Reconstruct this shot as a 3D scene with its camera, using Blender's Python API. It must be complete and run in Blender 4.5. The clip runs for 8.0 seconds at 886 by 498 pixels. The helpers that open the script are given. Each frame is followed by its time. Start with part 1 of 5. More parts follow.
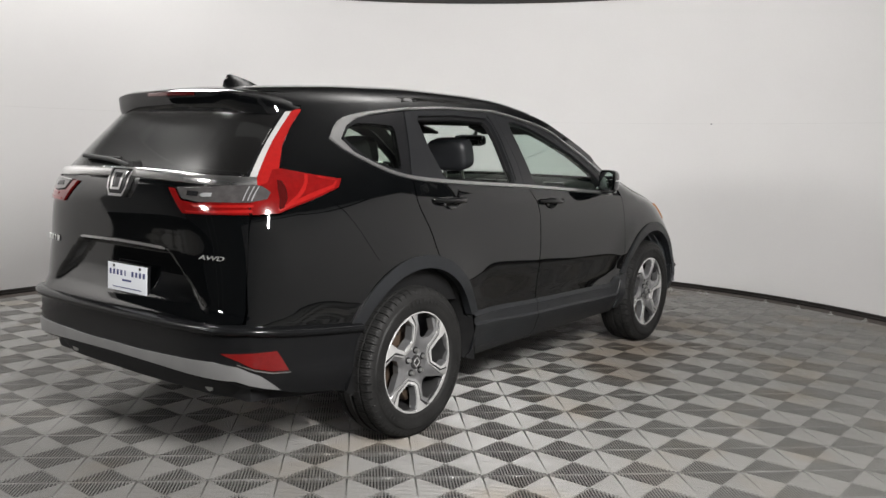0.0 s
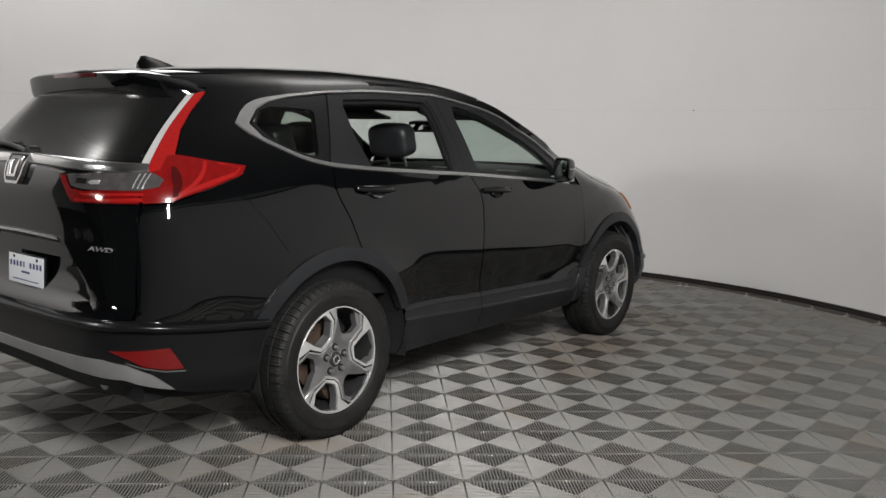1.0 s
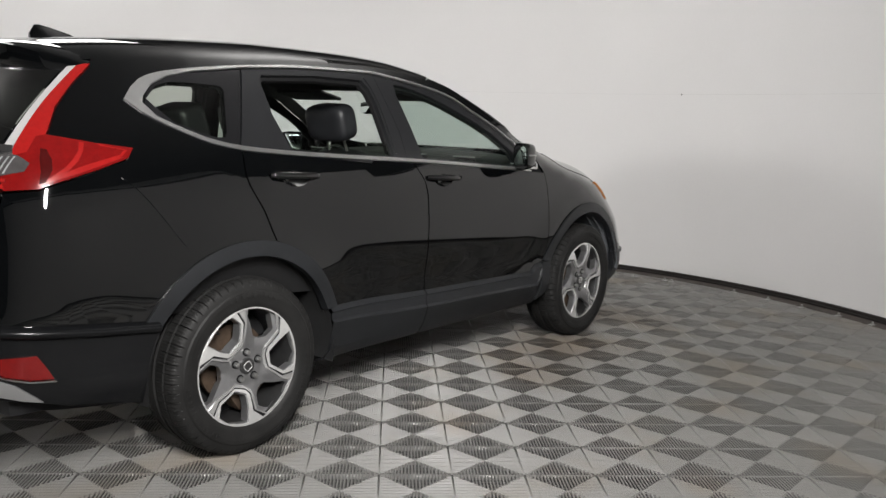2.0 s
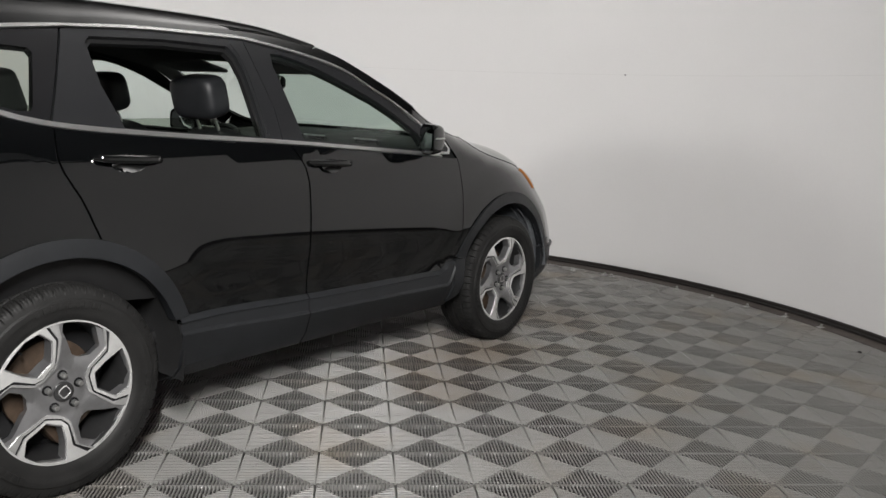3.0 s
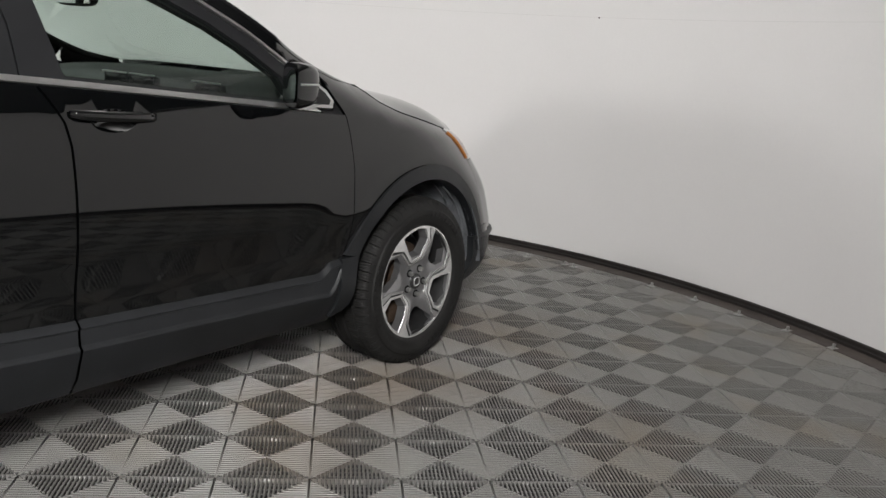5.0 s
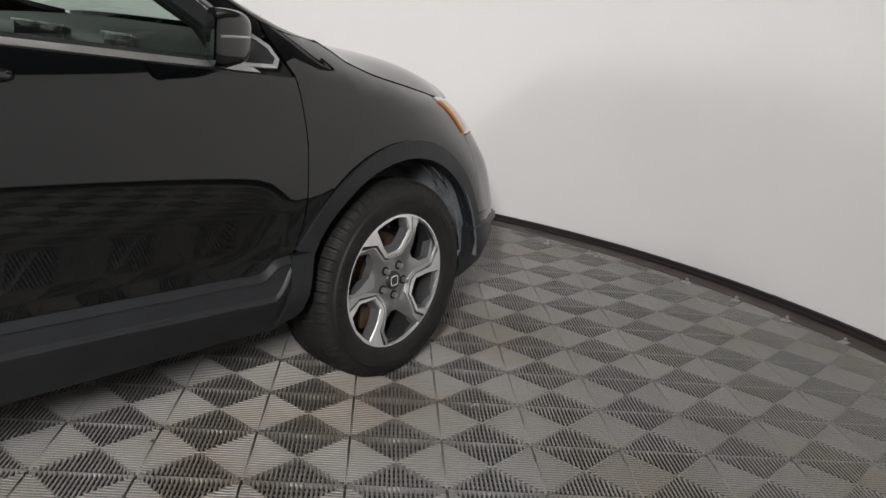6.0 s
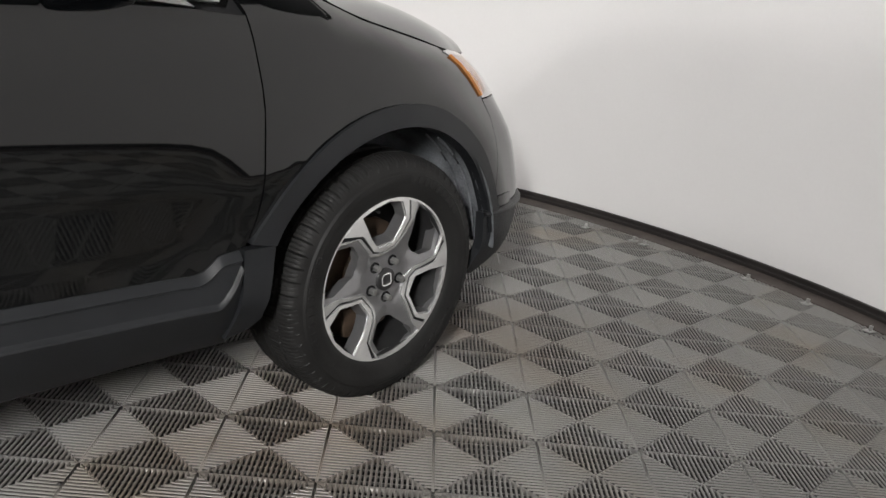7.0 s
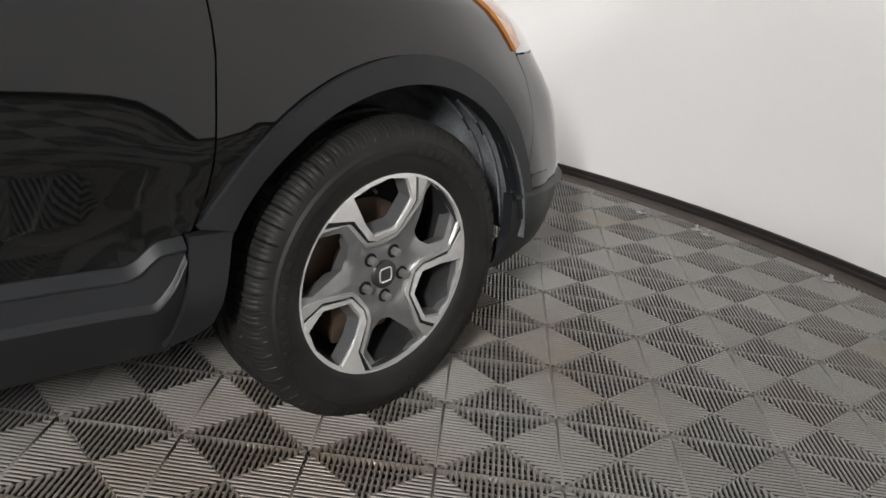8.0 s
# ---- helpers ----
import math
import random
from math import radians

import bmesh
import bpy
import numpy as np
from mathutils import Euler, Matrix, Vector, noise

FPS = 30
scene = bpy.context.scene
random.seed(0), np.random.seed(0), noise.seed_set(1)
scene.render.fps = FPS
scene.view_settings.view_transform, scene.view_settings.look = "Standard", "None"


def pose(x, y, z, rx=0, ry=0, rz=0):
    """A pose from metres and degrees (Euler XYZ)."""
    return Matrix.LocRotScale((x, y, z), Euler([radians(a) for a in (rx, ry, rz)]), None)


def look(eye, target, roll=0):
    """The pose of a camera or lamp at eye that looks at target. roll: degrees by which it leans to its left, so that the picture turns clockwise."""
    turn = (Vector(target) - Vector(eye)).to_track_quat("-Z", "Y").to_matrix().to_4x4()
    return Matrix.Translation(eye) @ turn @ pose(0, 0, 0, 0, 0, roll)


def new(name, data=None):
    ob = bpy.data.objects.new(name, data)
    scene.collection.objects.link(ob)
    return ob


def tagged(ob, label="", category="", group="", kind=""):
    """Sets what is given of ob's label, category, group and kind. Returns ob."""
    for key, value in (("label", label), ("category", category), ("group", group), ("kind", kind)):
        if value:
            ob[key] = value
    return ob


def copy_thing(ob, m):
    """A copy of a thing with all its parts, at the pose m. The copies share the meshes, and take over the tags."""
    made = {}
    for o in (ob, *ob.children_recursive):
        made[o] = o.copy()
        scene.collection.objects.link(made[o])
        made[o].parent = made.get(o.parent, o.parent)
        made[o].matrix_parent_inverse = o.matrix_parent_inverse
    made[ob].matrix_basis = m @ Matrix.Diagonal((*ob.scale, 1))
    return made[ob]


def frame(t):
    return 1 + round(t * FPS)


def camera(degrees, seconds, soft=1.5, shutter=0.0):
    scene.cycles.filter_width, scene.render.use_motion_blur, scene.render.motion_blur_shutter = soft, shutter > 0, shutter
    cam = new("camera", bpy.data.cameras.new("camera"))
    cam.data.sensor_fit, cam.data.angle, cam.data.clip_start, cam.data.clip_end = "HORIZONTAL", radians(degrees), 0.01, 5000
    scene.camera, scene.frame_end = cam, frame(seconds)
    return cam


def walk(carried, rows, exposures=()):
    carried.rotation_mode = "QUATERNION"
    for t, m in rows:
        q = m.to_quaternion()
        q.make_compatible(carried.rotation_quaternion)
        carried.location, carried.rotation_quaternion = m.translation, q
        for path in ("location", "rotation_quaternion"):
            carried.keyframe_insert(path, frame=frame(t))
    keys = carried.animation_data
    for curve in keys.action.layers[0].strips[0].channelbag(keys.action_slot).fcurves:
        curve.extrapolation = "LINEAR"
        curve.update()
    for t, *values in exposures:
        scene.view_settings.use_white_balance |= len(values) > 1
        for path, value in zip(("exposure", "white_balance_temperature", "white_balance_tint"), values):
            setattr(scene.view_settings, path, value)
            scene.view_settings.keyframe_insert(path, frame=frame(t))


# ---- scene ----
cam = camera(55.25, 8.0, soft=1.5)
# seconds, eye x y z, then turns about x, y and z
PATH = [
    (0.0, 3.363, -3.054, 1.395, 82.84, -1.16, 37.27),
    (0.5, 3.452, -2.845, 1.393, 82.54, -1.12, 37.88),
    (1.0, 3.573, -2.613, 1.390, 82.04, -1.26, 38.54),
    (1.2, 3.580, -2.502, 1.385, 81.85, -1.35, 39.04),
    (2.3, 3.580, -1.878, 1.374, 80.79, -1.83, 39.04),
    (2.5, 3.556, -1.733, 1.374, 80.58, -1.89, 38.58),
    (3.0, 3.476, -1.402, 1.360, 80.04, -2.49, 37.05),
    (3.5, 3.334, -1.112, 1.355, 79.52, -2.96, 35.95),
    (4.0, 3.191, -0.763, 1.334, 78.97, -3.42, 34.31),
    (4.5, 3.080, -0.457, 1.314, 78.16, -3.99, 34.46),
    (4.7, 3.034, -0.331, 1.306, 77.82, -4.17, 35.02),
    (6.0, 2.780, 0.491, 1.263, 74.90, -5.01, 39.14),
    (6.5, 2.641, 0.784, 1.220, 73.81, -5.50, 41.07),
    (7.0, 2.482, 1.038, 1.180, 72.46, -5.67, 42.39),
    (7.5, 2.376, 1.278, 1.138, 71.25, -5.99, 44.76),
    (8.0, 2.243, 1.455, 1.083, 70.23, -6.46, 46.63),
]
EXPOSURES = [(0.0, 0.44), (0.5, 0.05), (1.0, -0.03), (1.4, 0.08), (2.2, 0.37), (2.5, 0.41), (3.0, 0.27), (3.5, 0.18), (4.5, 0.30), (5.5, 0.42), (6.0, 0.48), (6.5, 0.50), (7.0, 0.62), (7.5, 0.68), (8.0, 0.76)]
walk(cam, [(t, pose(px, py, pz, rx, ry, rz)) for t, px, py, pz, rx, ry, rz in PATH], EXPOSURES)

# ---- light ----
world = bpy.data.worlds.new("hall_air")
scene.world = world
world.use_nodes = True
world.node_tree.nodes["Background"].inputs[0].default_value = (0.9, 0.95, 1.0, 1)
world.node_tree.nodes["Background"].inputs[1].default_value = 0.05


def area_lamp(name, where, target, wide, deep, watts, colour, spread, shape="RECTANGLE"):
    data = bpy.data.lights.new(name, "AREA")
    data.shape, data.size, data.size_y, data.energy, data.color = shape, wide, deep, watts, colour
    data.spread = radians(spread)
    ob = new(name, data)
    ob.matrix_world = look(where, target)
    return ob


ROOM = 4.6           # height of the hall's ceiling
WALL_TOP = 2.90      # the booth's wall ends below it
CX, CY, CR = 0.15, 0.92, 4.2   # middle and radius of the curved wall
LAMP_Z = 4.15
# Unseen panel, added at rear left to light rib sides and right wall
LAMPS = [(-2.6, -2.7, 0.6, 0.6)]
for lx, ly, wide, deep in LAMPS:
    area_lamp("added_ceiling_light", (lx, ly, LAMP_Z - 0.05), (lx, ly + .001, 0), wide, deep, 95, (1.0, 0.975, 0.95), 170)
UPLIGHT = (0.4, 2.8, 3.40)   # unseen, added for soft fill: throws its light up at the ceiling
area_lamp("added_fill_light", (UPLIGHT[0], UPLIGHT[1], UPLIGHT[2] + .05), (UPLIGHT[0], UPLIGHT[1] + .001, 5), 0.8, 0.8, 150, (1.0, 0.975, 0.95), 170)
# Unseen softbox, added on the left to brighten the right wall
SOFTBOX = (-3.1, 0.9, 4.1)
area_lamp("added_softbox_light", (SOFTBOX[0], SOFTBOX[1], SOFTBOX[2] - .06), (SOFTBOX[0] + 3.2, SOFTBOX[1] + .2, 0), 2.4, 2.0, 115, (1.0, 0.985, 0.97), 180)
REAR_PANEL = (-1.9, -7.6, 2.85)   # upright light panel behind the open end of the booth
area_lamp("rear_panel_light", (REAR_PANEL[0], REAR_PANEL[1] + .06, REAR_PANEL[2]), (-.3, 5, 1.5), 1.2, 0.7, 46, (1.0, 0.98, 0.96), 70)
ADDED_KEY_LAMPS = [((4.0, -1.9, 2.75), (0.4, 1.3, 0.4), 90, 110)]   # unseen upright strip lamp, added on the side wall as key light
for where, target, watts, spread in ADDED_KEY_LAMPS:
    area_lamp("added_key_light", where, target, 0.10, 1.2, watts, (1.0, 0.98, 0.96), spread)



# ---- materials ----
def material(name, colour, rough=0.5, metal=0.0, vary=0.15, scale=8.0, fine=120.0, bump=0.0, coat=0.0, spec=0.5, coat_rough=0.03,
             rough_vary=0.0, random_piece=0.0):
    mat = bpy.data.materials.new(name)
    mat.use_nodes = True
    nodes, links = mat.node_tree.nodes, mat.node_tree.links
    b = nodes["Principled BSDF"]
    tex = nodes.new("ShaderNodeTexCoord")
    big, small = nodes.new("ShaderNodeTexNoise"), nodes.new("ShaderNodeTexNoise")
    for node, s in ((big, scale), (small, fine)):
        node.inputs["Scale"].default_value, node.inputs["Detail"].default_value = s, 4
        links.new(tex.outputs["Object"], node.inputs["Vector"])
    add = nodes.new("ShaderNodeMath")
    add.operation = "MULTIPLY_ADD"
    links.new(small.outputs["Fac"], add.inputs[0])
    add.inputs[1].default_value = 0.5
    links.new(big.outputs["Fac"], add.inputs[2])
    last = add
    if random_piece:
        info, more = nodes.new("ShaderNodeObjectInfo"), nodes.new("ShaderNodeMath")
        more.operation = "MULTIPLY_ADD"
        links.new(info.outputs["Random"], more.inputs[0])
        more.inputs[1].default_value = random_piece
        links.new(add.outputs[0], more.inputs[2])
        last = more
    ramp = nodes.new("ShaderNodeMapRange")
    ramp.inputs["From Min"].default_value, ramp.inputs["From Max"].default_value = 0.45, 1.05 + random_piece
    ramp.inputs["To Min"].default_value, ramp.inputs["To Max"].default_value = 1 - vary, 1 + vary
    links.new(last.outputs[0], ramp.inputs["Value"])
    mix = nodes.new("ShaderNodeVectorMath")
    mix.operation = "MULTIPLY"
    mix.inputs[0].default_value = colour
    links.new(ramp.outputs[0], mix.inputs[1])
    links.new(mix.outputs[0], b.inputs["Base Color"])
    b.inputs["Metallic"].default_value, b.inputs["Roughness"].default_value = metal, rough
    b.inputs["Specular IOR Level"].default_value = spec
    b.inputs["Coat Weight"].default_value, b.inputs["Coat Roughness"].default_value = coat, coat_rough
    if rough_vary:
        r = nodes.new("ShaderNodeMapRange")
        r.inputs["From Min"].default_value, r.inputs["From Max"].default_value = 0.35, 0.65
        r.inputs["To Min"].default_value, r.inputs["To Max"].default_value = max(0, rough - rough_vary), rough + rough_vary
        links.new(big.outputs["Fac"], r.inputs["Value"])
        links.new(r.outputs[0], b.inputs["Roughness"])
    if bump:
        bm_node = nodes.new("ShaderNodeBump")
        bm_node.inputs["Strength"].default_value, bm_node.inputs["Distance"].default_value = bump, 0.002
        links.new(small.outputs["Fac"], bm_node.inputs["Height"])
        links.new(bm_node.outputs[0], b.inputs["Normal"])
    return mat


def glass(name, tint, shine=1.0, haze=0.02, least=0.05):
    """A thin pane: tinted see-through, with a mirror-like sheen that grows towards grazing angles."""
    mat = bpy.data.materials.new(name)
    mat.use_nodes = True
    nodes, links = mat.node_tree.nodes, mat.node_tree.links
    nodes.remove(nodes["Principled BSDF"])
    clear, gloss, mix, fres = (nodes.new(k) for k in ("ShaderNodeBsdfTransparent", "ShaderNodeBsdfGlossy", "ShaderNodeMixShader", "ShaderNodeMath"))
    facing, power = nodes.new("ShaderNodeLayerWeight"), nodes.new("ShaderNodeMath")
    facing.inputs["Blend"].default_value = 0.5
    power.operation, power.inputs[1].default_value = "POWER", 5.0
    links.new(facing.outputs["Facing"], power.inputs[0])
    fres.operation, fres.inputs[1].default_value, fres.inputs[2].default_value = "MULTIPLY_ADD", 1 - least, least
    links.new(power.outputs[0], fres.inputs[0])
    clear.inputs[0].default_value = (*tint, 1)
    gloss.inputs["Roughness"].default_value = haze
    gloss.inputs["Color"].default_value = (shine, shine, shine, 1)
    links.new(fres.outputs[0], mix.inputs[0])
    links.new(clear.outputs[0], mix.inputs[1])
    links.new(gloss.outputs[0], mix.inputs[2])
    links.new(mix.outputs[0], nodes["Material Output"].inputs[0])
    return mat


PAINT = material("black_car_paint", (0.002, 0.0023, 0.0026), 0.5, 0, 0.2, 3, 900, 0, coat=1.0, coat_rough=0.03, spec=0.0)
PAINT.node_tree.nodes["Principled BSDF"].inputs["Coat IOR"].default_value = 1.72
BUMPER = material("satin_black_bumper", (0.007, 0.0073, 0.008), 0.22, 0, 0.2, 9, 500, 0.08, spec=0.35)
PLASTIC = material("textured_black_plastic", (0.013, 0.0143, 0.0163), 0.46, 0, 0.2, 9, 700, 0.25, spec=0.5)
GLOSS_BLACK = material("gloss_black_trim", (0.012, 0.012, 0.013), 0.12, 0, 0.1, 9, 300)
SATIN_BLACK = material("satin_black_pillar", (0.014, 0.0145, 0.016), 0.38, 0, 0.12, 6, 300)
POLISHED = material("polished_chrome", (0.86, 0.86, 0.86), 0.2, 1.0, 0.05, 20, 300)
CHROME = material("satin_chrome", (0.74, 0.74, 0.735), 0.38, 1.0, 0.06, 20, 300)
BRIGHT_EDGE = material("bright_silver_edge", (0.62, 0.62, 0.61), 0.45, 0.5, 0.05, 20, 300)
SKID = material("silver_painted_plastic", (0.30, 0.30, 0.30), 0.4, 0.5, 0.1, 9, 400)
DARK = material("underbody_black", (0.008, 0.008, 0.009), 0.8, 0, 0.3, 7, 200)
# Rear housing, with the arch's deep shade put into the colour
LINER_SHADED = material("shaded_wheel_liner", (0.008, 0.008, 0.0085), 0.85, 0, 0.5, 14, 160, 0.6)
# Front housing: dust, lightened further because lamps hardly reach inside the arch
LINER = material("lightened_dusty_liner", (0.14, 0.148, 0.16), 0.85, 0, 0.8, 9, 160, 0.8)
RUBBER = material("tyre_rubber", (0.015, 0.0148, 0.0145), 0.58, 0, 0.45, 10, 260, 0.4, spec=0.3)
ALLOY = material("machined_alloy", (0.88, 0.88, 0.87), 0.24, 0.6, 0.12, 30, 500, 0.05)
ALLOY_MID = material("satin_grey_alloy", (0.30, 0.30, 0.305), 0.28, 0.7, 0.12, 25, 400, 0.05)
ALLOY_BAND = material("light_grey_alloy_band", (0.62, 0.62, 0.615), 0.26, 0.65, 0.12, 25, 400, 0.05)
ALLOY_GREY = material("grey_painted_alloy", (0.11, 0.11, 0.112), 0.35, 0.8, 0.15, 20, 300)
GROOVE = material("dark_alloy_pocket", (0.010, 0.010, 0.011), 0.6, 0, 0.1, 20, 300, spec=0.2)
RUST = material("rusty_brake_disc", (0.085, 0.058, 0.04), 0.65, 0.4, 0.4, 25, 300, 0.3)
RED_LENS = material("red_lamp_lens", (0.17, 0.005, 0.005), 0.12, 0, 0.15, 40, 200, coat=1.0, coat_rough=0.02)
DEEP_RED = material("deep_red_lamp_lens", (0.15, 0.004, 0.004), 0.10, 0, 0.15, 40, 200, coat=1.0, coat_rough=0.02)
SMOKED_RED = material("smoked_red_lens", (0.06, 0.004, 0.004), 0.10, 0, 0.15, 40, 200, coat=1.0, coat_rough=0.02)
CLEAR_LENS = material("smoky_clear_lens", (0.09, 0.085, 0.085), 0.12, 0.35, 0.3, 30, 200, coat=1.0)
BRIGHT_RED = material("bright_red_light_guide", (0.30, 0.010, 0.009), 0.18, 0, 0.12, 60, 200, coat=1.0, coat_rough=0.02)
AMBER = material("amber_reflector", (0.58, 0.24, 0.08), 0.2, 0, 0.12, 60, 300, coat=1.0)
HEADLAMP = material("headlamp_lens", (0.55, 0.56, 0.57), 0.1, 0.5, 0.2, 30, 300, coat=1.0)
WINDOW = glass("clear_green_glass", (0.76, 0.84, 0.80), least=0.04)
TINTED = glass("tinted_privacy_glass", (0.58, 0.63, 0.57))
REAR_GLASS = glass("dark_rear_glass", (0.022, 0.023, 0.023), 1.0, 0.22, 0.15)
MIRROR = material("mirror_glass", (0.85, 0.86, 0.87), 0.02, 1.0, 0.02)
LEATHER = material("black_leather", (0.016, 0.017, 0.019), 0.45, 0, 0.25, 12, 300, 0.3)
CABIN = material("black_cabin_plastic", (0.007, 0.007, 0.0075), 0.6, 0, 0.2, 9, 300, 0.2)
HEADLINER = material("dark_grey_headliner", (0.09, 0.09, 0.088), 0.9, 0, 0.15, 9, 500, 0.2)
WHITE_PLATE = material("white_plate_enamel", (0.72, 0.74, 0.78), 0.35, 0, 0.05)
BLUE_INK = material("dark_blue_print", (0.03, 0.04, 0.14), 0.5, 0, 0.05)
WALL = material("white_wall_paint", (0.74, 0.73, 0.725), 0.55, 0, 0.02, 1.3, 60, 0.03, spec=0.25)
CEILING = material("dark_backdrop", (0.09, 0.09, 0.092), 0.8, 0, 0.02, 1.5, 60)
CEILING_PAINT = material("grey_ceiling_paint", (0.24, 0.24, 0.24), 0.8, 0, 0.04, 1.5, 60)
HALL = material("light_hall_paint", (0.6, 0.6, 0.6), 0.8, 0, 0.04, 1.5, 60)
BASE = material("dark_rubber_base", (0.016, 0.013, 0.012), 0.5, 0, 0.4, 9, 160, 0.2)
SEAM = material("wall_joint_filler", (0.62, 0.61, 0.60), 0.6, 0, 0.05, 5, 60)
EDGE = material("dusty_brown_edge_strip", (0.062, 0.050, 0.044), 0.7, 0, 0.45, 7, 60, 0.2)
STEEL = material("dull_zinc_steel", (0.45, 0.45, 0.44), 0.45, 0.9, 0.2, 50, 300)
TILE = material("grey_ribbed_plastic", (0.218, 0.213, 0.204), 0.36, 0, 0.22, 1.1, 90, 0.10, random_piece=0.25, rough_vary=0.08, spec=0.5)
patch_nodes = TILE.node_tree.nodes
patch, tint, blend = patch_nodes.new("ShaderNodeTexNoise"), patch_nodes.new("ShaderNodeMapRange"), patch_nodes.new("ShaderNodeMix")
patch.inputs["Scale"].default_value, patch.inputs["Detail"].default_value = 1.7, 3
tint.inputs["From Min"].default_value, tint.inputs["From Max"].default_value, tint.inputs["To Max"].default_value = 0.52, 0.72, 0.75
blend.data_type = "RGBA"
blend.inputs["A"].default_value, blend.inputs["B"].default_value = (1, 1, 1, 1), (0.98, 0.86, 0.72, 1)
where_node, multiply = patch_nodes.new("ShaderNodeNewGeometry"), patch_nodes.new("ShaderNodeVectorMath")
multiply.operation = "MULTIPLY"
TILE.node_tree.links.new(where_node.outputs["Position"], patch.inputs["Vector"])
TILE.node_tree.links.new(patch.outputs["Fac"], tint.inputs["Value"])
TILE.node_tree.links.new(tint.outputs[0], blend.inputs["Factor"])
old_link = patch_nodes["Principled BSDF"].inputs["Base Color"].links[0]
TILE.node_tree.links.new(old_link.from_socket, multiply.inputs[0])
TILE.node_tree.links.new(blend.outputs["Result"], multiply.inputs[1])
stained = multiply
for spot, reach in (((0.95, 2.35, 0), .60), ((0.85, 3.35, 0), .50), ((1.20, 1.75, 0), .35)):   # brown dirt trodden in beside the front wheel
    away, mask, ragged, soak, dirt = (patch_nodes.new("ShaderNode" + k) for k in ("VectorMath", "MapRange", "Math", "Mix", "VectorMath"))
    away.operation, away.inputs[1].default_value = "DISTANCE", spot
    mask.inputs["From Min"].default_value, mask.inputs["From Max"].default_value = reach, reach * .35
    ragged.operation = dirt.operation = "MULTIPLY"
    soak.data_type = "RGBA"
    soak.inputs["A"].default_value, soak.inputs["B"].default_value = (1, 1, 1, 1), (0.62, 0.47, 0.33, 1)
    TILE.node_tree.links.new(where_node.outputs["Position"], away.inputs[0])
    TILE.node_tree.links.new(away.outputs["Value"], mask.inputs["Value"])
    TILE.node_tree.links.new(mask.outputs[0], ragged.inputs[0])
    TILE.node_tree.links.new(patch.outputs["Fac"], ragged.inputs[1])
    TILE.node_tree.links.new(ragged.outputs[0], soak.inputs["Factor"])
    TILE.node_tree.links.new(stained.outputs[0], dirt.inputs[0])
    TILE.node_tree.links.new(soak.outputs["Result"], dirt.inputs[1])
    stained = dirt
TILE.node_tree.links.new(stained.outputs[0], patch_nodes["Principled BSDF"].inputs["Base Color"])
# Lower rib sides of the same plastic, darkened to deepen the groove shade
TILE_LOW = material("shaded_tile_grooves", (0.022, 0.0212, 0.02), 0.6, 0, 0.25, 2, 90)
# Near-black colour that deepens the gaps between the tile ribs
SUBFLOOR = material("near_black_subfloor", (0.010, 0.0098, 0.0095), 0.9, 0, 0.3, 3, 60)
EMIT = bpy.data.materials.new("lamp_diffuser")
EMIT.use_nodes = True
EMIT.node_tree.nodes["Principled BSDF"].inputs["Emission Color"].default_value = (1, 0.97, 0.93, 1)
EMIT.node_tree.nodes["Principled BSDF"].inputs["Emission Strength"].default_value = 4.0


# ---- building helpers ----
def mesh_of(name, verts, faces, mat, normals=None, smooth=True):
    me = bpy.data.meshes.new(name)
    me.from_pydata([tuple(v) for v in verts], [], [tuple(f) for f in faces])
    me.materials.append(mat)
    if smooth:
        me.polygons.foreach_set("use_smooth", [True] * len(me.polygons))
    me.update()
    if normals is not None:
        me.normals_split_custom_set_from_vertices([tuple(n) for n in normals])
    return me


def attach(name, me, parent=None, label=""):
    ob = new(name, me)
    if parent is not None:
        ob.parent = parent
    if label:
        tagged(ob, label)
    return ob


def part(name, bm, mat, parent, label="", smooth=True):
    """Links a bmesh as one mesh object under a thing or under a part."""
    me = bpy.data.meshes.new(name)
    bm.normal_update()
    bm.to_mesh(me)
    bm.free()
    me.materials.append(mat)
    if smooth:
        me.shade_smooth()
        me.set_sharp_from_angle(angle=radians(38))
    return attach(name, me, parent, label)


def block(size, centre=(0, 0, 0), bevel=0.0, turn=None, segments=2):
    bm = bmesh.new()
    bmesh.ops.create_cube(bm, size=1.0)
    bmesh.ops.scale(bm, vec=size, verts=bm.verts)
    if bevel:
        bmesh.ops.bevel(bm, geom=bm.edges[:], offset=bevel, segments=segments, affect="EDGES", profile=0.6)
    if turn is not None:
        bmesh.ops.transform(bm, matrix=turn, verts=bm.verts)
    bmesh.ops.translate(bm, vec=centre, verts=bm.verts)
    return bm


def join(*meshes):
    out = bmesh.new()
    for b in meshes:
        me = bpy.data.meshes.new("join")
        b.to_mesh(me)
        b.free()
        out.from_mesh(me)
        bpy.data.meshes.remove(me)
    return out


